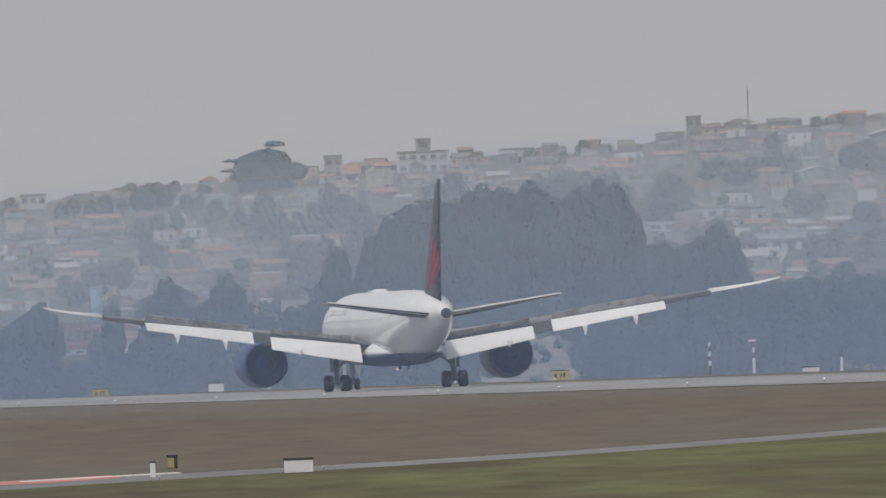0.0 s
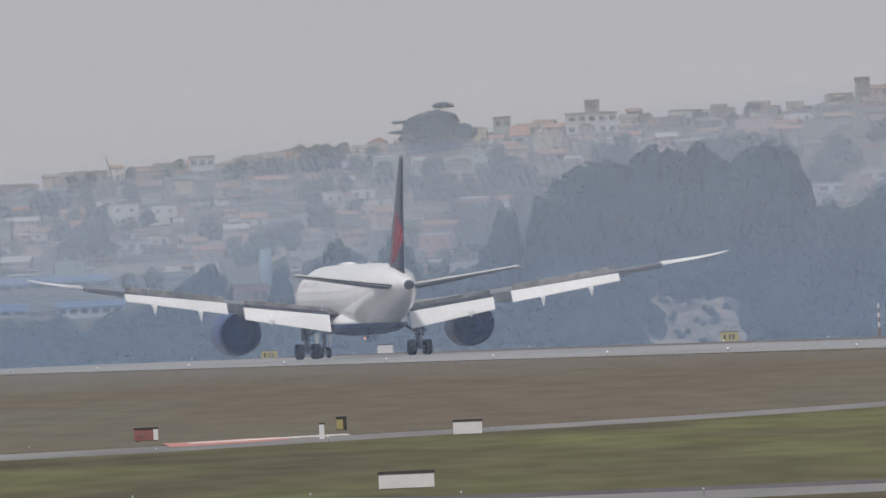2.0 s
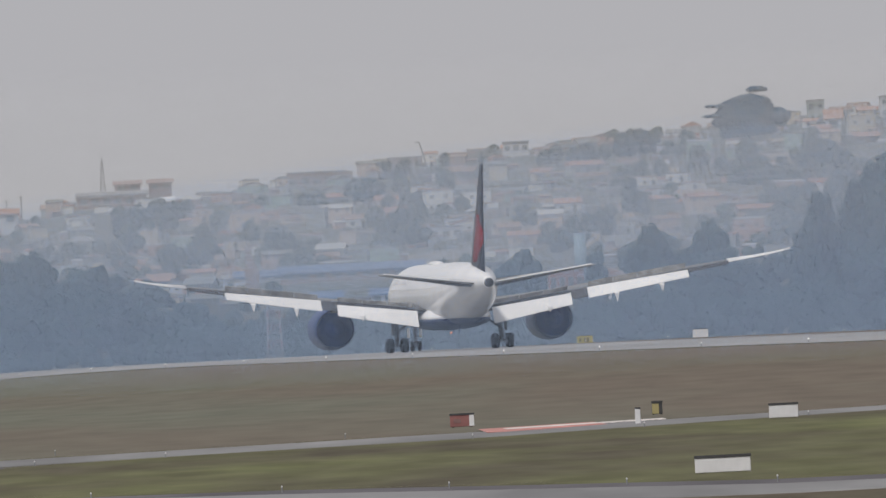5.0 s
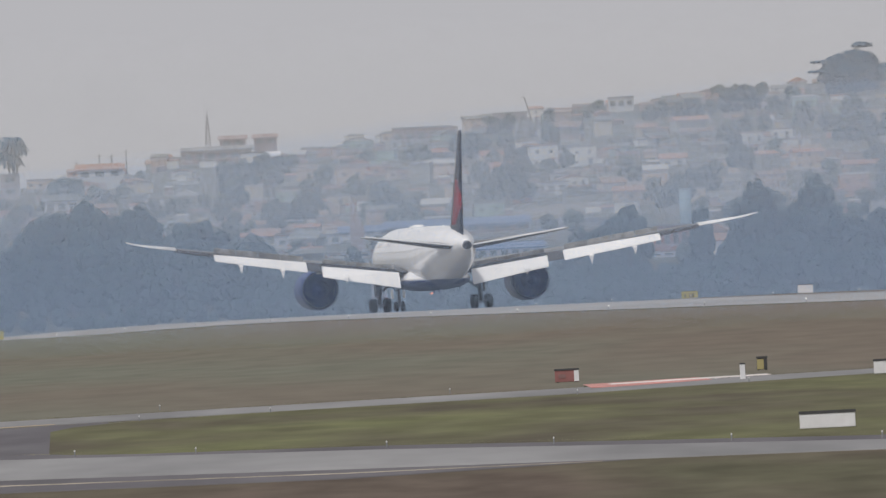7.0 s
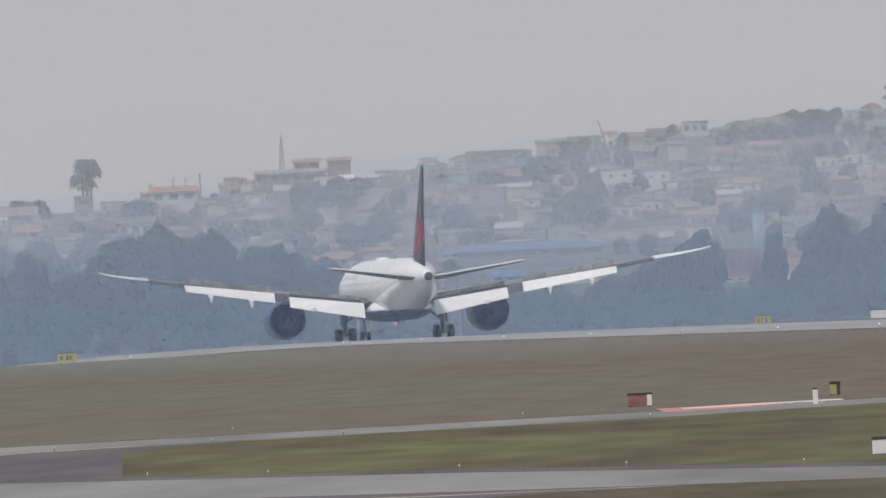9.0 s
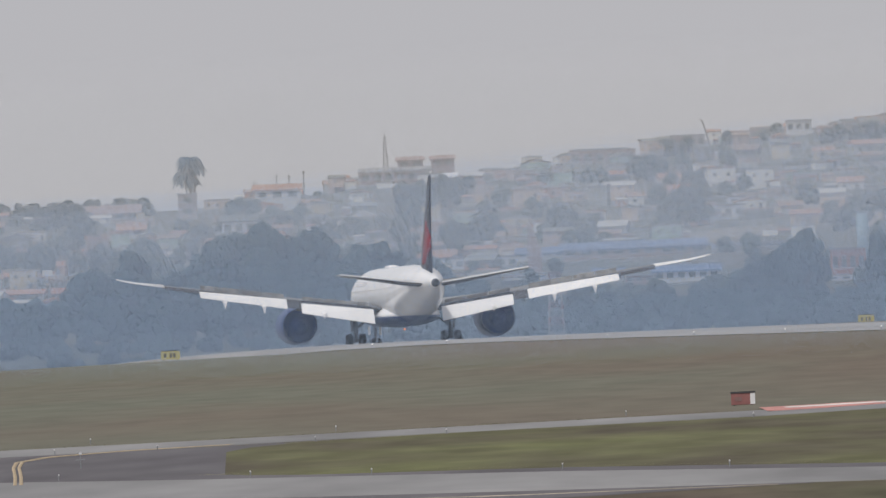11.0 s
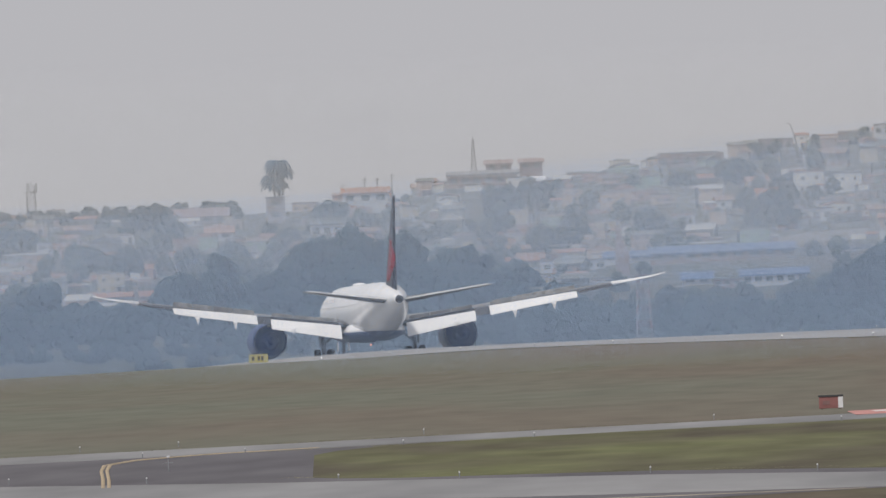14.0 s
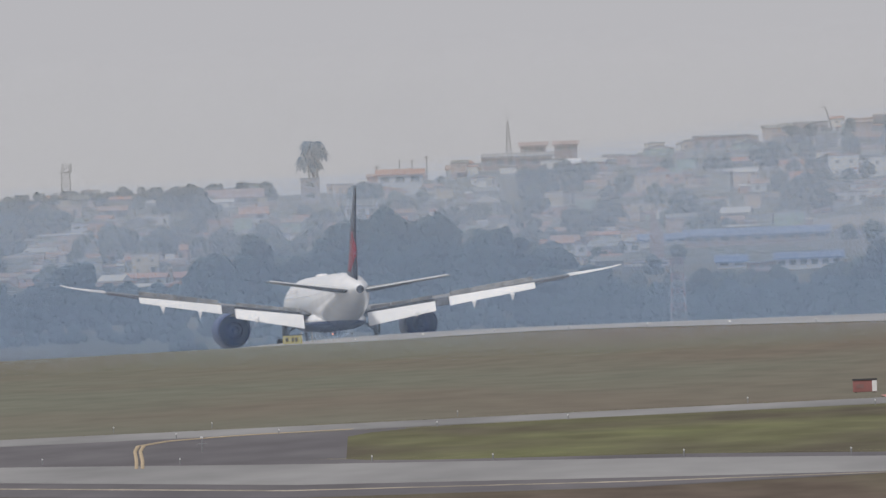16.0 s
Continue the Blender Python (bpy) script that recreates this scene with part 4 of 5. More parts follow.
block("blue_shed", "blue-roofed shed on the slope", "building", 1767, 1850, 100, 138, 4100, M_BLUE, M_BLUE, 1, 4)
block("white_house", "white house among trees below the hill", "house", -880, -800, 45, 75, 4000, M_CREAM, floors=1, bays=3, pitch=0.8)
block("white_house", "white gabled house on the slope", "house", -700, -640, 90, 120, 4250, M_CREAM, floors=1, bays=3, pitch=0.8)
block("white_house", "cream house with dark windows on the slope", "house", -640, -560, 150, 172, 4600, M_CREAM, floors=1, bays=3, pitch=0.8)

block("shed", "small shed with a bright white sheet roof", "building", -303, -283, 176, 181, 4640, M_CONCRETE, M_SIGN_WHITE, 1, 1, 3.0, 0.6)

block("blue_shed", "small blue-roofed shed below the warehouse", "building", -45, 6, -16, -4, 3700, M_CREAM, M_BLUE, 1, 2, 6, 0.8)
block("workshop", "low beige workshop below the warehouse", "building", 10, 58, -24, -9, 3700, M_SALMON, M_CONCRETE, 1, 3, 6)
block("low_shed", "long low white shed below the slope", "building", -205, -108, -8, 1, 3700, M_CREAM, M_CONCRETE, 1, 5, 6)
block("low_shed", "long low pale shed on the bare slope", "building", 165, 300, 30, 40, 3700, M_CONCRETE, M_CONCRETE, 1, 6, 6)
block("white_wall_house", "long pale house wall above the trees", "house", 1385, 1492, 140, 158, 4100, M_CREAM, floors=1, bays=4)
block("apartment_block", "grey-green block on the ridge beside a white gable", "building", 846, 876, 256, 299, 4655, M_GREENISH, floors=2, bays=2)
block("white_house", "white house end below the ridge", "house", 877, 905, 244, 268, 4640, M_SIGN_WHITE, floors=1, bays=1, depth=4, pitch=1.4)
block("peach_roofed_house", "house with a broad peach tiled roof", "house", 1278, 1338, 252, 262, 4610, M_CREAM, M_SALMON, 1, 3, 6, 1.5)
block("low_shed", "low white shed wall below a red workshop", "building", 366, 432, -32, -25, 3600, M_CREAM, M_CONCRETE, 1, 3, 5)
block("apartment_block", "tall pinkish house under the palm", "building", -776, -743, 128, 168, 4600, M_PINK, floors=2, bays=1, depth=5)
block("villa", "broad white villa with balconies on the west slope", "house", -1185, -1108, 76, 104, 4300, M_CREAM, floors=2, bays=4)
block("white_house", "white house with a low gable on the west slope", "house", -884, -838, 98, 112, 4300, M_CREAM, floors=1, bays=2, pitch=1.0)
block("brick_house", "house with a wide brownish tiled roof", "house", -940, -845, 128, 142, 4500, M_PINK, M_SALMON, 1, 4, 7, 1.3)
block("hall", "long pale flat-roofed hall on the ridge", "building", 100, 160, 212, 234, 4660, M_PINK, M_CONCRETE, 1, 4)
# garden and retaining walls that step down the slope
for i in range(70):
    t, far = rng.uniform(-1380, 1860), rng.uniform(3900, 4600)
    x, y, z = spot(t, far)
    long = rng.uniform(2.5, 7.5)
    e = thing("retaining_wall", "long pale retaining wall on the slope", "wall", Matrix.Translation((x, y, z)) @ pose(0, 0, 0, 0, 0, rng.gauss(0, 4)), group="walls on the slope")
    part("face", box(-long / 2, long / 2, 0, 0.3, -1.5, rng.uniform(0.9, 1.5)), M_WALL, e)
    part("coping", box(-long / 2 - 0.05, long / 2 + 0.05, -0.06, 0.36, 1.5, 1.62), M_TRIM, e)
# scrub on the open slope
for i in range(100):
    t = rng.uniform(-210, 490)
    plant(rng.choice((4, 6, 4, 5)), t, rng.uniform(3450, 3560) if i % 3 or -70 < t < 190 else rng.uniform(3560, 3960), 0.3, group="trees among the houses", size=rng.uniform(0.5, 0.95))

# a pale gable wall that narrows upward
x, y, z = high(-150, 38, 3850)
e = thing("gable_wall", "tall pale plastered wall narrowing to a point", "wall", Matrix.Translation((x, y, z)))
part("wall", loft([[(-1.0, 0, -6), (1.0, 0, -6), (1.0, 0.4, -6), (-1.0, 0.4, -6)], [(-0.95, 0, 0.6), (0.95, 0, 0.6), (0.95, 0.4, 0.6), (-0.95, 0.4, 0.6)], [(-0.75, 0, 4.2), (-0.45, 0, 4.2), (-0.45, 0.4, 4.2), (-0.75, 0.4, 4.2)]]), M_SALMON, e)

# pale blue water tower
x, y, z = high(432, 46, 3740)
e = thing("water_tower", "pale blue cylindrical water tower", "water tower", Matrix.Translation((x, y, z)))
part("tank", bar((0, 0, -5), (0, 0, 2.9), 0.8, 0.8, 18), M_CYAN, e, smooth=True)
part("rim", bar((0, 0, 2.9), (0, 0, 3.05), 0.88, 0.88, 18), M_CYAN, e)
part("hatch", bar((0.2, 0, 3.05), (0.2, 0, 3.3), 0.25, 0.22, 10), M_CONCRETE, e)

# open ground on the slope
def clearing(turn, dist, wide, deep):
    x, y, _ = spot(turn, dist)
    sheet("bare_ground", [(x - wide / 2, y + deep), (x - wide * 0.1, y + deep * 1.2), (x + wide / 2, y + deep)], [(x - wide / 2, y), (x, y - deep * 0.2), (x + wide / 2, y)], 16, M_EARTH, 0.4, "pale bare earth clearing on the slope", 8)


clearing(200, 3985, 14, 60)
clearing(330, 4120, 16, 40)


def bank(name, label, a, b, top, dist):
    """An uneven bare earth bank that leans back from the airfield."""
    rnd = random.Random(8)
    bm = bmesh.new()
    g = []
    for i in range(25):
        u = a + (b - a) * i / 24
        x, y, z = spot(u, dist)
        h = (high(u, top, dist)[2] - z) * ease(min(i, 24 - i) / 4) * (0.85 + 0.1 * math.sin(i * 0.5) + 0.03 * math.sin(i * 1.3))
        g.append([bm.verts.new((x + rnd.uniform(-0.1, 0.1), y + k * 3.0, z - 0.2 + h * ease(k / 9) + (rnd.uniform(-0.12, 0.12) if 0 < k < 9 else 0) * min(1, h))) for k in range(10)] + [bm.verts.new((x, y + 45, z - 0.3))])
    for r, q in zip(g, g[1:]):
        for k in range(10):
            bm.faces.new((r[k], q[k], q[k + 1], r[k + 1]))
    ob = part(name, bm, M_EARTH, None, label, True)
    return tagged(ob, label, "earth bank", kind="structure")


bank("earth_bank", "pale bare earth bank with scattered scrub", 1085, 1320, -8, 3330)
for i in range(46):
    t, off = rng.uniform(1088, 1317), rng.uniform(-2, 27)
    x, y, z = spot(t, 3330)
    plant(6, t, 3330 + off, 0.5 - 0.85 * (high(t, -8, 3330)[2] - z) * ease(off / 27) * ease(min(t - 1085, 1320 - t) / 40), size=rng.uniform(0.22, 0.5))
clearing(1720, 3400, 18, 50)


def lattice(name, label, turn, low, top, dist, foot, tip, mats, head=False, tiers=6, stout=1.0):
    x, y, z = high(turn, low, dist)
    h = (top - low) / PXR * dist
    e = thing(name, label, "tower", Matrix.Translation((x, y, z)))
    for k in range(tiers):
        z0, z1 = h * k / tiers, h * (k + 1) / tiers
        r0, r1 = foot + (tip - foot) * k / tiers, foot + (tip - foot) * (k + 1) / tiers
        bm = bmesh.new()
        c0 = [(sx * r0, sy * r0, z0) for sx, sy in ((-1, -1), (1, -1), (1, 1), (-1, 1))]
        c1 = [(sx * r1, sy * r1, z1) for sx, sy in ((-1, -1), (1, -1), (1, 1), (-1, 1))]
        for i in range(4):
            j = (i + 1) % 4
            bar(c0[i], c1[i], 0.09 * stout, 0.09 * stout, 5, bm)
            bar(c0[i], c1[j], 0.028 * stout, 0.028 * stout, 4, bm)
            bar(c0[j], c1[i], 0.028 * stout, 0.028 * stout, 4, bm)
            bar(c1[i], c1[j], 0.04 * stout, 0.04 * stout, 4, bm)
        tier = part("tier", bm, mats[k % len(mats)], e)
        tagged(tier, kind="stuff")
    part("foundation", box(-foot - 0.2, foot + 0.2, -foot - 0.2, foot + 0.2, -1.5 - max(0, z - lie(x, y)), 0.05), M_CONCRETE, e)
    part("spike", bar((0, 0, h), (0, 0, h + 0.9), 0.06, 0.03, 5), M_MAST, e)
    if head:
        for i in range(3):
            a = i * math.tau / 3
            part("panel_antenna", box(0.9 * math.cos(a) - 0.16, 0.9 * math.cos(a) + 0.16, 0.9 * math.sin(a) - 0.1, 0.9 * math.sin(a) + 0.1, h - 1.1, h + 0.4), M_TRIM, e)
        part("platform", bar((0, 0, h - 1.2), (0, 0, h - 1.05), 1.1, 1.1, 12), M_MAST, e)
    return e


lattice("radio_mast", "slender grey radio mast on the ridge", -406, 198, 256, 4680, 0.42, 0.1, [M_MAST])
lattice("cell_tower", "grey lattice telephone tower with a panel head", -1191, 146, 208, 4640, 0.8, 0.6, [M_MAST], True)
lattice("approach_mast", "red and white banded lattice mast past the runway", -116, -104, 4, 3246, 0.85, 0.6, [M_CONCRETE, M_MAST_RED], False, 8, 1.6)
lattice("radio_mast", "thin grey radio mast on the hilltop", 1598, 330, 385, 4680, 0.16, 0.05, [M_MAST], stout=0.4)
x, y, z = high(166, 222, 4670)
e = thing("crane_pole", "dark leaning pole on the ridge", "pole", Matrix.Translation((x, y, z)))
part("shaft", bar((0.4, 0, -1), (-0.9, 0, 3.7), 0.13, 0.11, 6), M_MAST, e)
part("arm", bar((-0.9, 0, 3.7), (-1.7, 0, 3.6), 0.1, 0.08, 6), M_MAST, e)
for t, h in ((-600, 5.0), (-578, 4.8), (-552, 5.2), (-640, 4.4), (-100, 2.2), (1120, 2.4), (870, 2.0), (-10, 2.0), (640, 1.8)):
    x, y, z = spot(t, 4690)
    z = high(t, lerp(RIDGE, t) - 4, 4690)[2]
    e = thing("utility_pole", "grey utility pole on the ridge", "pole", Matrix.Translation((x, y, z - 1)), group="poles on the ridge")
    part("shaft", bar((0, 0, -2), (0, 0, h), 0.12, 0.1, 6), M_MAST, e)
    part("crossarm", box(-0.5, 0.5, -0.06, 0.06, h - 0.4, h - 0.28), M_MAST, e)

# landmark trees
def single(name, label, turn, base, dist, *shape, **more):
    e = tree(name, *shape, label=label, **more)
    x, y, z = high(turn, base, dist)
    e.matrix_basis = Matrix.Translation((x, y, z))
    return e


def leafy(name, label, turn, base, dist, blobs, trunk, leaf, seed, mat):
    """A tree whose crown is a set of flattened leaf masses: (x, z, half width, half height)."""
    rnd = random.Random(seed)
    x, y, z = high(turn, base, dist)
    e = thing(name, label, "tree", Matrix.Translation((x, y, z)))
    bm = bmesh.new()
    bar((0, 0, -2), (0, 0, trunk), 0.5, 0.2, 8, bm)
    for bx, bz, rx, rz in blobs:
        bar((0, 0, min(trunk, max(0.2, bz - 1.2))), (bx, 0, bz), 0.12, 0.05, 5, bm)
    part("trunk", bm, M_BARK, e)
    verts, faces = [], []
    for bx, bz, rx, rz in blobs:
        for _ in range(int(60 + 90 * rx * rz / leaf)):
            d = Vector((rnd.gauss(0, 1), rnd.gauss(0, 1), rnd.gauss(0, 1))).normalized()
            k = rnd.uniform(0.55, 1.04)
            p = Vector((bx + d.x * rx * k, d.y * rx * 0.8 * k, bz + d.z * rz * k))
            n = Vector((d.x / rx, d.y / rx, d.z / rz)).normalized()
            t = n.orthogonal().normalized()
            b, q, i = n.cross(t), leaf * rnd.uniform(0.6, 1.2), len(verts)
            for j in range(4):
                a = rnd.uniform(0, 0.6) + j * math.tau / 4
                verts.append(p + (t * math.cos(a) + b * math.sin(a)) * q)
            verts.append(p + n * q * 0.25)
            faces += [(i + j, i + (j + 1) % 4, i + 4) for j in range(4)]
    me = bpy.data.meshes.new("crown")
    me.from_pydata(verts, [], faces)
    me.materials.append(mat)
    new("crown", me).parent = e
    return e


leafy("pine_tree", "broad dark pine with layered limbs on the ridge", 740, 222, 4640,
      [(-0.3, 5.2, 5.1, 3.5), (-2.4, 6.6, 2.5, 1.5), (1.7, 6.9, 2.4, 1.7), (-4.6, 7.1, 2.5, 0.24), (-5.0, 5.5, 2.5, 0.3), (-4.0, 4.4, 2.0, 0.9), (4.6, 5.0, 2.5, 1.5), (0.0, 2.6, 4.6, 2.6), (0.3, 0.8, 3.6, 2.2),
       (0.4, 7.6, 2.2, 1.3), (1.6, 9.55, 1.8, 0.36), (1.4, 9.85, 1.2, 0.3)], 8.6, 0.4, 21, M_LEAF_HAZED)


def palm(name, label, turn, base, dist, crowns):
    """A clump of palms: arched fronds of two rows of leaflets, hanging at their ends."""
    rnd = random.Random(4)
    x, y, z = high(turn, base, dist)
    e = thing(name, label, "palm", Matrix.Translation((x, y, z)))
    for cx, cz, reach, count in crowns:
        part("trunk", bar((cx * 0.5, 0, -3), (cx, 0, cz), 0.22, 0.15, 8), M_BARK, e)
        bm = bmesh.new()
        for i in range(count):
            a, up, r = i * 2.4 + rnd.uniform(-0.2, 0.2), rnd.uniform(0.1, 1.5), reach * rnd.uniform(0.7, 1.1)
            out, across = Vector((math.cos(a), math.sin(a), 0)), Vector((-math.sin(a), math.cos(a), 0))
            rows = []
            for k in range(8):
                f = k / 7
                p = Vector((cx, 0, cz)) + out * r * (f ** 0.85) + Vector((0, 0, r * (up * f - (0.9 + 0.5 * up) * f ** 2.2)))
                wide = reach * 0.14 * (0.25 + 1.5 * f * (1.15 - f))
                rows.append((bm.verts.new(p - across * wide - Vector((0, 0, wide * 0.9))), bm.verts.new(p), bm.verts.new(p + across * wide - Vector((0, 0, wide * 0.9)))))
            for q0, q1 in zip(rows, rows[1:]):
                bm.faces.new((q0[0], q0[1], q1[1], q1[0]))
                bm.faces.new((q0[1], q0[2], q1[2], q1[1]))
        part("fronds", bm, M_LEAF_HAZED, e)
    return e


palm("palm_clump", "clump of palms with hanging fronds on the skyline", -753, 164, 4662, [(0.0, 5.9, 2.3, 70), (0.9, 4.7, 1.9, 34), (-0.8, 3.5, 2.2, 50), (0.2, 2.6, 1.8, 30)])
single("cypress_tree", "pointed dark conifer on the ridge", 628, 218, 4650, 3.8, 2.0, 3.5, 700, 23, M_LEAF, lobes=8, leaf=0.3)
for i, t in enumerate((100, 130, 200, 230, 262)):
    single("ridge_tree", "small dark tree on the ridge", t, 193, 4655, 3.4 + i % 3 * 0.5, 1.9, 3.3, 500, 30 + i, M_LEAF, lobes=7, leaf=0.3)
for i in range(34):
    single("ridge_tree", "small dark tree on the ridge", -1400 + i * 17 + rng.uniform(-7, 7), 134, 4670, rng.uniform(1.9, 3.0), 1.9, 2.6, 340, 50 + i, M_LEAF, lobes=6, leaf=0.3)


# ---- airfield furniture ----
def sign(name, label, turn, dist, wide, tall, face, bars=(), lift=0.03, second=None):
    """A box sign on short legs, its face towards the viewer."""
    x, y, z = spot(turn, dist)
    e = thing(name, label, "sign", Matrix.Translation((x, y, z)) @ pose(0, 0, 0, 0, 0, -math.degrees(turn / PXR)))
    part("panel", box(-wide / 2, wide / 2, 0, 0.22, lift, lift + tall, bevel=0.015), face, e)
    part("cap", box(-wide / 2 - 0.02, wide / 2 + 0.02, -0.02, 0.24, lift + tall, lift + tall + 0.08), M_SIGN_DARK, e)
    if second:
        part("side_panel", box(wide * 0.3, wide / 2, -0.012, 0.02, lift + 0.02, lift + tall - 0.01), second, e)
    for s in (-0.38, 0.38):
        part("leg", box(s * wide - 0.04, s * wide + 0.04, 0.07, 0.15, -0.2, lift), M_SIGN_DARK, e)
    for bx, bw, bz, bh, m in bars:
        part("marking", box((bx - bw / 2) * wide, (bx + bw / 2) * wide, -0.016, 0.01, lift + (bz - bh / 2) * tall, lift + (bz + bh / 2) * tall), m, e)
    return e


GLYPHS = [(-0.28, 0.14, 0.5, 0.45, M_SOIL), (0.02, 0.12, 0.5, 0.5, M_SOIL), (0.2, 0.12, 0.5, 0.5, M_SOIL)]
sign("taxiway_sign", "blank white box sign beside the taxiway", 777, 1142, 1.18, 0.52, M_SIGN_WHITE)
sign("taxiway_sign", "long low white box sign in the grass island", 665, 834, 1.66, 0.44, M_SIGN_WHITE)
sign("holding_sign", "red box sign with a white end panel", 208, 1214, 1.04, 0.5, M_SIGN_RED, [(-0.2, 0.3, 0.5, 0.35, M_MAST_RED)], second=M_SIGN_WHITE)
sign("runway_sign", "yellow guidance sign with unreadable dark marks past the runway", 432, 2800, 1.62, 0.8, M_SIGN_YELLOW, GLYPHS)
sign("runway_sign", "white-backed guidance sign past the runway", 637, 2740, 1.5, 0.8, M_SIGN_WHITE)
sign("runway_sign", "yellow guidance sign with unreadable dark marks past the runway", 1247, 2480, 1.6, 0.8, M_SIGN_YELLOW, GLYPHS)
sign("runway_sign", "yellow guidance sign with dark marks in the grass", -801, 2500, 1.72, 0.75, M_SIGN_YELLOW, GLYPHS, lift=0.2)
sign("marker_board", "low white marker board past the runway", 1690, 2360, 1.4, 0.35, M_SIGN_WHITE)
sign("yellow_box", "small black box with a yellow face by the taxiway", 554, 1240, 0.46, 0.5, M_SIGN_DARK, [(-0.16, 0.64, 0.47, 0.88, M_OCHRE)])
x, y, z = spot(519, 1160)
e = thing("marker_post", "short square white marker post", "post", Matrix.Translation((x, y, z)))
part("shaft", box(-0.11, 0.11, -0.11, 0.11, -0.1, 0.62, bevel=0.02), M_SIGN_WHITE, e)
part("cap", box(-0.12, 0.12, -0.12, 0.12, 0.62, 0.68), M_SIGN_DARK, e)
for t, bands, tall, head in ((1512, (M_MAST_RED, M_MAST_RED, M_SIGN_WHITE, M_MAST_RED, M_SIGN_WHITE, M_MAST_RED, M_SIGN_WHITE), 2.9, False), (1590, (M_SIGN_WHITE, M_SIGN_WHITE, M_SIGN_WHITE, M_MAST, M_SIGN_WHITE, M_MAST), 2.8, True), (1745, (M_SIGN_WHITE, M_SIGN_WHITE, M_MAST), 1.9, False)):
    x, y, z = spot(t, 2440)
    e = thing("marker_pole", "red and white banded pole past the runway" if not head else "white pole with an instrument head past the runway", "pole", Matrix.Translation((x, y, z)))
    for k, m in enumerate(bands):
        part("band", bar((0, 0, tall * k / len(bands)), (0, 0, tall * (k + 1) / len(bands)), 0.13 - 0.006 * k, 0.125 - 0.006 * k, 8), m, e)
    part("footing", box(-0.3, 0.3, -0.3, 0.3, -0.3, 0.05), M_CONCRETE, e)
    if head:
        part("head", box(-0.45, 0.25, -0.15, 0.15, tall, tall + 0.22, bevel=0.04), M_SIGN_WHITE, e)

# lamps along the runway and the taxiways
lamp = thing("runway_edge_light", "small lit white runway edge lamp", "airfield light", group="runway edge lights")
part("base", bar((0, 0, -0.1), (0, 0, 0.16), 0.05, 0.04, 8), M_CONCRETE, lamp)
part("lens", lathe([(-0.04, 0.015), (-0.02, 0.042), (0.025, 0.042), (0.045, 0.015)], n=10), M_LAMP, lamp, "lit glass lens").location = (0, 0, 0.2)
first = True
for p in (-39.5, 21):
    for a in np.arange(1500, 3120, 60):
        x, y = DY * (p + OFF) + DX * a, -DX * (p + OFF) + DY * a
        m = Matrix.Translation((x, y, lie(x, y) + 0.06))
        if first:
            lamp.matrix_basis, first = m, False
        else:
            copy_thing(lamp, m)
stake = thing("taxiway_edge_light", "small taxiway edge lamp on a thin stake", "airfield light", group="taxiway edge lights")
part("stake", bar((0, 0, -0.1), (0, 0, 0.14), 0.02, 0.02, 6), M_CONCRETE, stake)
part("cap", bar((0, 0, 0.13), (0, 0, 0.18), 0.025, 0.018, 8), M_SIGN_WHITE, stake)
spots = [(q[0], q[1] + 7) for q in ((-24, 946), (-18.7, 915), (-12, 885), (-8, 868), (-2, 848), (3, 824), (8, 798), (12, 777), (18, 745))]
spots += [(q[0], q[1] - 6) for q in ((-22, 1085), (-18, 1082), (-12, 1088), (-7, 1097), (5, 1109), (12, 1132), (19, 1156))] + [(-26, 1150), (-22, 1152), (-12, 1160), (0, 1168)]
first = True
for x, y in spots:
    m = Matrix.Translation((x, y, lie(x, y) + 0.05))
    if first:
        stake.matrix_basis, first = m, False
    else:
        copy_thing(stake, m)
x, y, z = spot(-968, 985)
e = thing("wind_stake", "thin crossed grey stake on the dark asphalt", "stake", Matrix.Translation((x, y, z)))
part("shaft", bar((0, 0, 0), (0, 0, 0.52), 0.025, 0.018, 6), M_CONCRETE, e)
part("crossbar", bar((-0.16, 0, 0.3), (0.16, 0, 0.32), 0.018, 0.018, 6), M_CONCRETE, e)
part("top", box(-0.05, 0.05, -0.03, 0.03, 0.5, 0.56), M_SIGN_WHITE, e)

# painted markings
M_LINE = material("worn_pale_line_paint", (0.42, 0.37, 0.30), 0.85, vary=0.25, grain=1.0)
sheet("red_marking", [(5.6, 1183), (8, 1189), (10.6, 1196)], [(5.8, 1147), (8.2, 1154), (10.9, 1168)], 12, M_RED_PAINT, 0.026, "worn red painted marking on the taxiway", 3)
sheet("white_marking", [(6.6, 1178), (9, 1184), (13.5, 1196)], [(6.7, 1168), (9.1, 1174), (13.6, 1189)], 12, M_WHITE_PAINT, 0.034, "worn white painted line beside the red marking", 2)
for k in (0.0, 0.2):
    sheet("yellow_line", [(-15.5 + k, 1092), (-19.5 + k, 1084), (-22.1 + k, 1066), (-22.7 + k, 1040), (-22.05 + k, 1005), (-20.8 + k, 950), (-19.9 + k, 908)],
          [(-15.6 + k, 1089), (-19.55 + k, 1080.5), (-22.0 + k, 1063), (-22.55 + k, 1040), (-21.93 + k, 1005), (-20.68 + k, 950), (-19.78 + k, 908)], 40, M_YELLOW_PAINT, 0.03, "curved yellow painted taxi line", 1)
sheet("edge_line", [(-60, 1004), (-24, 853.5), (-13, 786.5), (-3, 763.2), (4, 756)], [(-60, 1000.5), (-24, 851), (-13, 784.5), (-3, 761.6), (4, 754.8)], 80, M_LINE, 0.03, "thin pale edge line along the taxiway shoulder", 1)

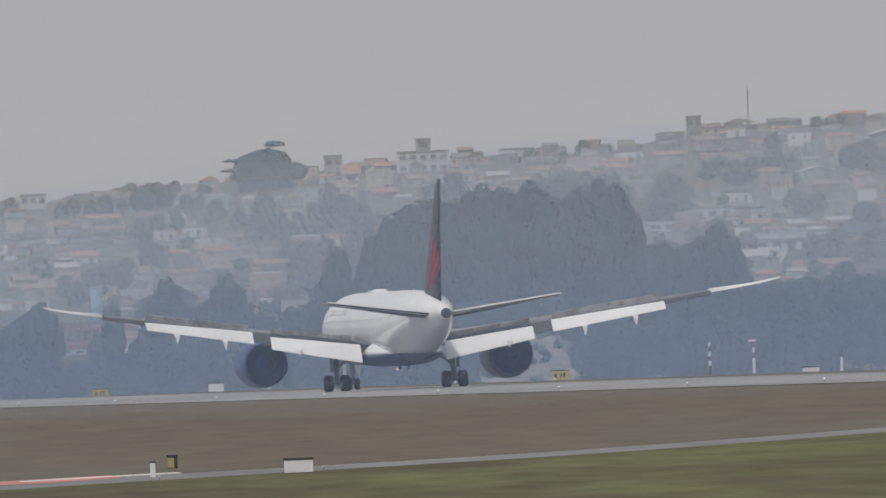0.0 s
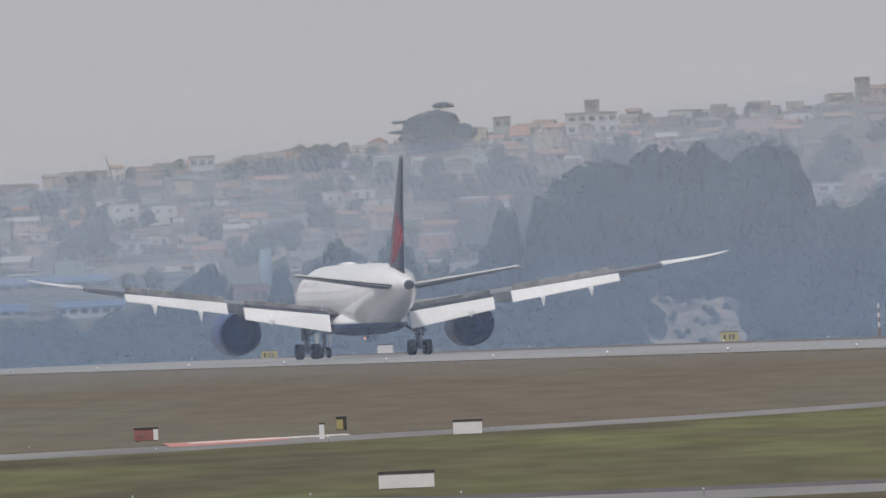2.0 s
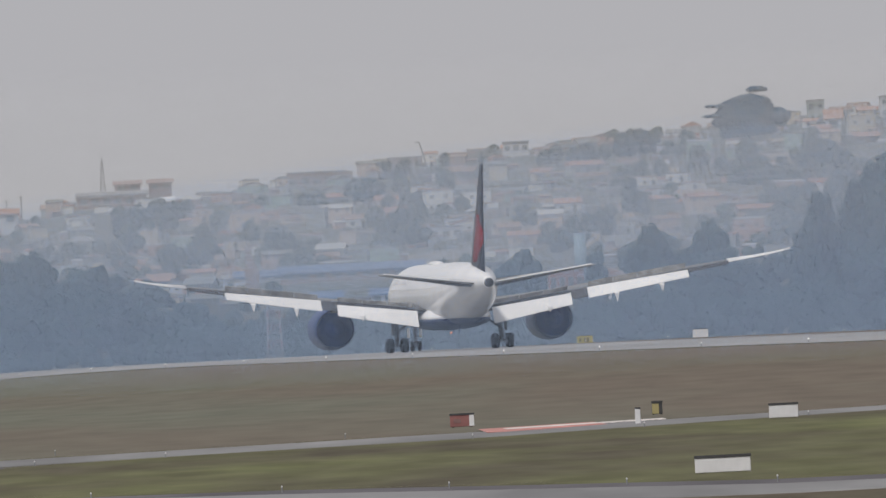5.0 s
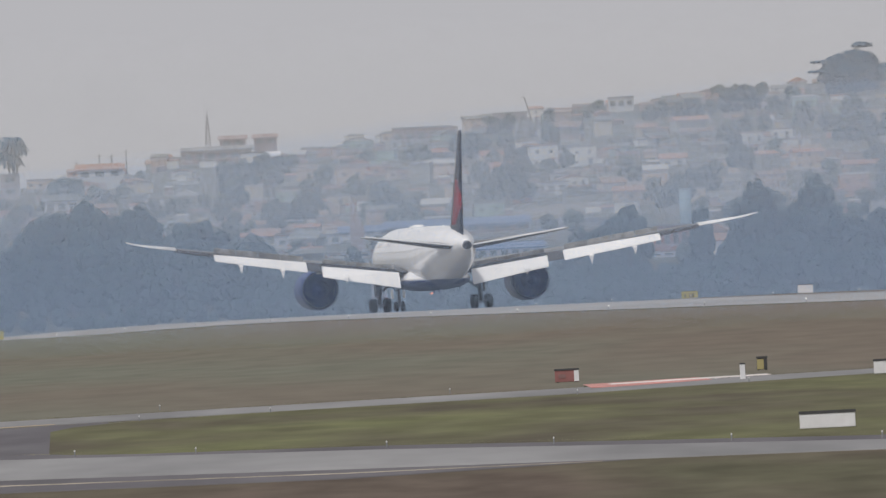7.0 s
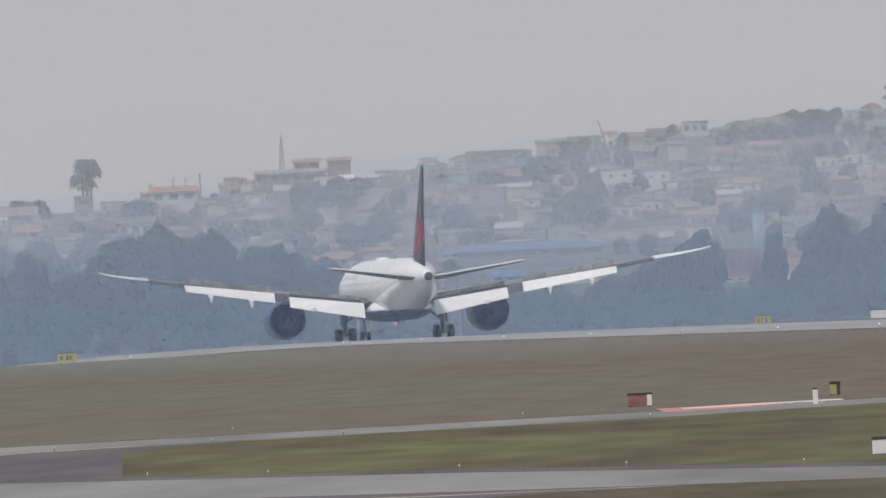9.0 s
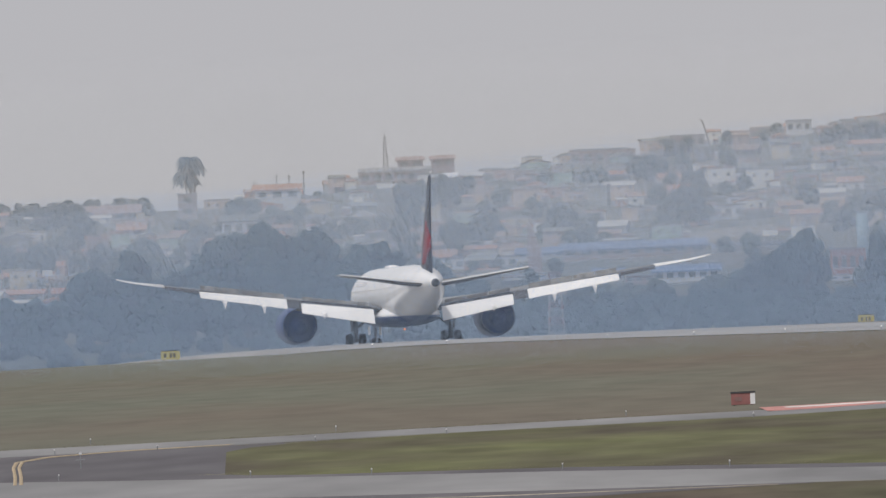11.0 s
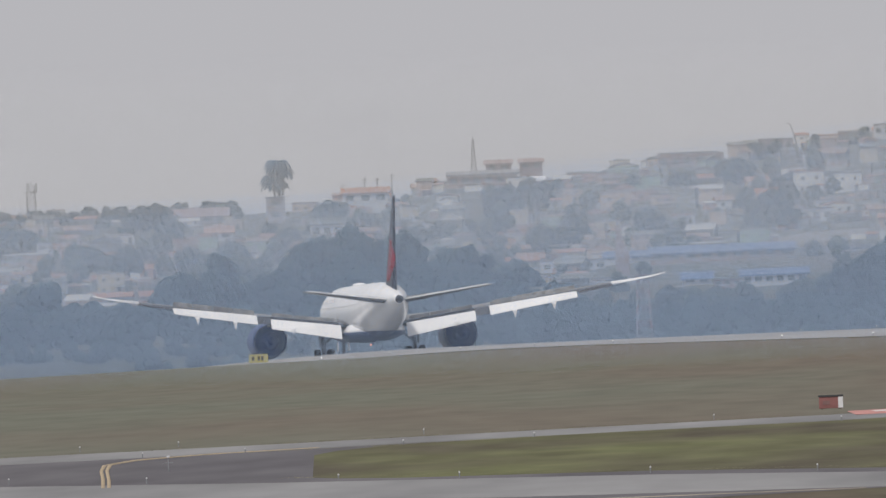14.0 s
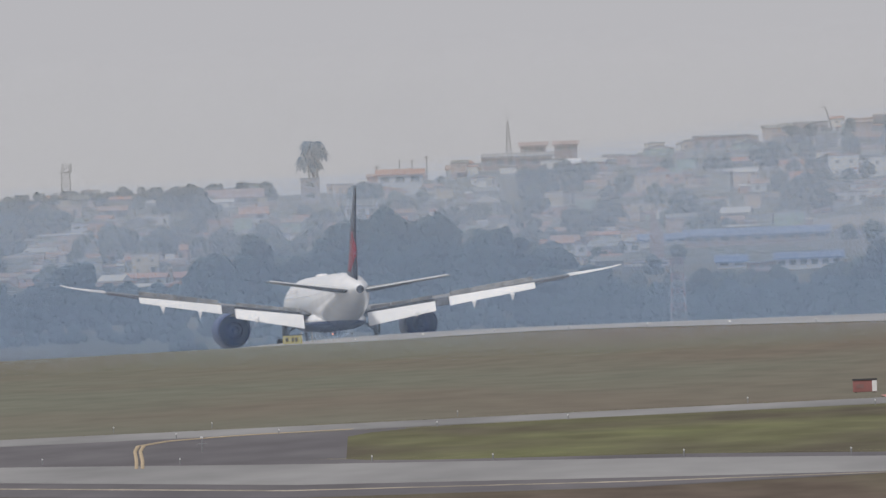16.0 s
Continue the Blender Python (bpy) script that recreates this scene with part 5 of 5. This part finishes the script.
# ragged grass along the paved edges
def tufts():
    rnd = random.Random(9)
    verts, faces = [], []

    def tuft(x, y, tall):
        z = lie(x, y)
        for _ in range(3):
            a, n = rnd.uniform(-0.12, 0.12), len(verts)
            w = rnd.uniform(0.03, 0.07)
            verts.extend([(x + a - w, y, z - 0.02), (x + a + w, y, z - 0.02), (x + a + rnd.uniform(-0.08, 0.08), y, z + tall * rnd.uniform(0.6, 1.2))])
            faces.append((n, n + 1, n + 2))
    for _ in range(3200):
        p, a = -44.3 - abs(rnd.gauss(0, 2.5)), rnd.uniform(1650, 2900)
        tuft(DY * (p + OFF) + DX * a, -DX * (p + OFF) + DY * a, 0.04)
    for edge, off, n in ((STRIP_NEAR[2:7], -2, 1500), (STRIP_FAR[1:7], 3, 900), ([(x, y + 20) for x, y in BAND_FAR[3:8]], 2, 1800)):
        for _ in range(n):
            i = rnd.randrange(len(edge) - 1)
            q = Vector(edge[i]).lerp(Vector(edge[i + 1]), rnd.random())
            tuft(q.x + rnd.uniform(-0.4, 0.4), q.y + off * (0.5 + abs(rnd.gauss(0, 1.5))), 0.025)
    me = bpy.data.meshes.new("grass_tufts")
    me.from_pydata(verts, [], faces)
    me.materials.append(M_TUFT)
    tagged(new("grass_tufts", me), "ragged pale grass tufts along the paved edges", "grass", kind="stuff")


tufts()

# ---- imitation haze over the valley: fine opaque ribbons at three depths, denser near the ground ----
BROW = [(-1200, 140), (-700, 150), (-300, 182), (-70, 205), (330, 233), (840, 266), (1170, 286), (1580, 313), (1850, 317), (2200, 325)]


def haze():
    rnd = random.Random(3)
    low, pale = ([], []), ([], [])

    def ribbon(to, u0, u1, rise, thick, dist):
        n = len(to[0])
        for u, v in ((u0, rise), (u1, rise), (u1, rise + thick), (u0, rise + thick)):
            to[0].append(high(u, v, dist))
        to[1].append((n, n + 1, n + 2, n + 3))

    def layer(step, start, share, far, white):
        k, rise, owed = 0, start, 0.0
        while rise < 430:
            k += 1
            thick = step * share(rise) * ease((430 - rise) / 110)
            dist = far(k)
            # scattered light is painted in: white before the sky, mostly blue before the hill
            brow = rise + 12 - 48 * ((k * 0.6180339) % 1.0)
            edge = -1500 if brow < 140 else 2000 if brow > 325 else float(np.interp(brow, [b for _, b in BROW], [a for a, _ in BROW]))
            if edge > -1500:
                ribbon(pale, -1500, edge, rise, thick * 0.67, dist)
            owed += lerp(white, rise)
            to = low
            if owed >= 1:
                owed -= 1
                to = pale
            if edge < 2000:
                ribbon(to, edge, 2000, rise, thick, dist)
            rise += step

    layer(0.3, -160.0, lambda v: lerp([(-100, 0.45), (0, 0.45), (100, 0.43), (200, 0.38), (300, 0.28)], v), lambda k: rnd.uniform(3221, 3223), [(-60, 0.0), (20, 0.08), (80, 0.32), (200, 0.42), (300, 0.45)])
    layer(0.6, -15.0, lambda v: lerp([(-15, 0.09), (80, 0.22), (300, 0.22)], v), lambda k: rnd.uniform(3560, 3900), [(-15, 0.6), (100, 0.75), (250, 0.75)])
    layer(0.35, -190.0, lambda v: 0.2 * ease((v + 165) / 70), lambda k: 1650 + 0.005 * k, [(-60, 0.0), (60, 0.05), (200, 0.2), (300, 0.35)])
    for name, (verts, faces), mat, label in (("haze", low, M_HAZE, "thin opaque bluish ribbons standing in for haze over the valley"), ("high_haze_ribbons", pale, M_HAZE_PALE, "thin opaque white ribbons standing in for haze over the hill")):
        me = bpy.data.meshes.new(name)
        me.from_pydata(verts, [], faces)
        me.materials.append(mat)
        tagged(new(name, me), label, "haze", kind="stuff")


haze()


# ---- what moves ----
def motions():
    rows = []
    for t, x, y, z in ROLLOUT:
        gx, gy = x + 31.6 * DX, y + 31.6 * DY
        a = gx * DX + gy * DY
        slope = -math.degrees(2 * 1.4e-5 * max(0.0, a - 2640))
        rows.append((t, pose(gx, gy, lie(gx, gy) + 0.03) @ pose(0, 0, 0, 0, 0, math.degrees(HEAD)) @ pose(0, 0, 0, slope)))
    walk(jet, rows)
    for elevator, hinge, axis in ELEVATORS:  # held up after touchdown, then eased
        walk(elevator, [(t, Matrix.Translation(hinge) @ Matrix.Rotation(radians(-a), 4, axis)) for t, a in ((0, 6), (2, 6), (4, 5), (6, 3), (7, 2), (10, 3), (16, 3))])


motions()
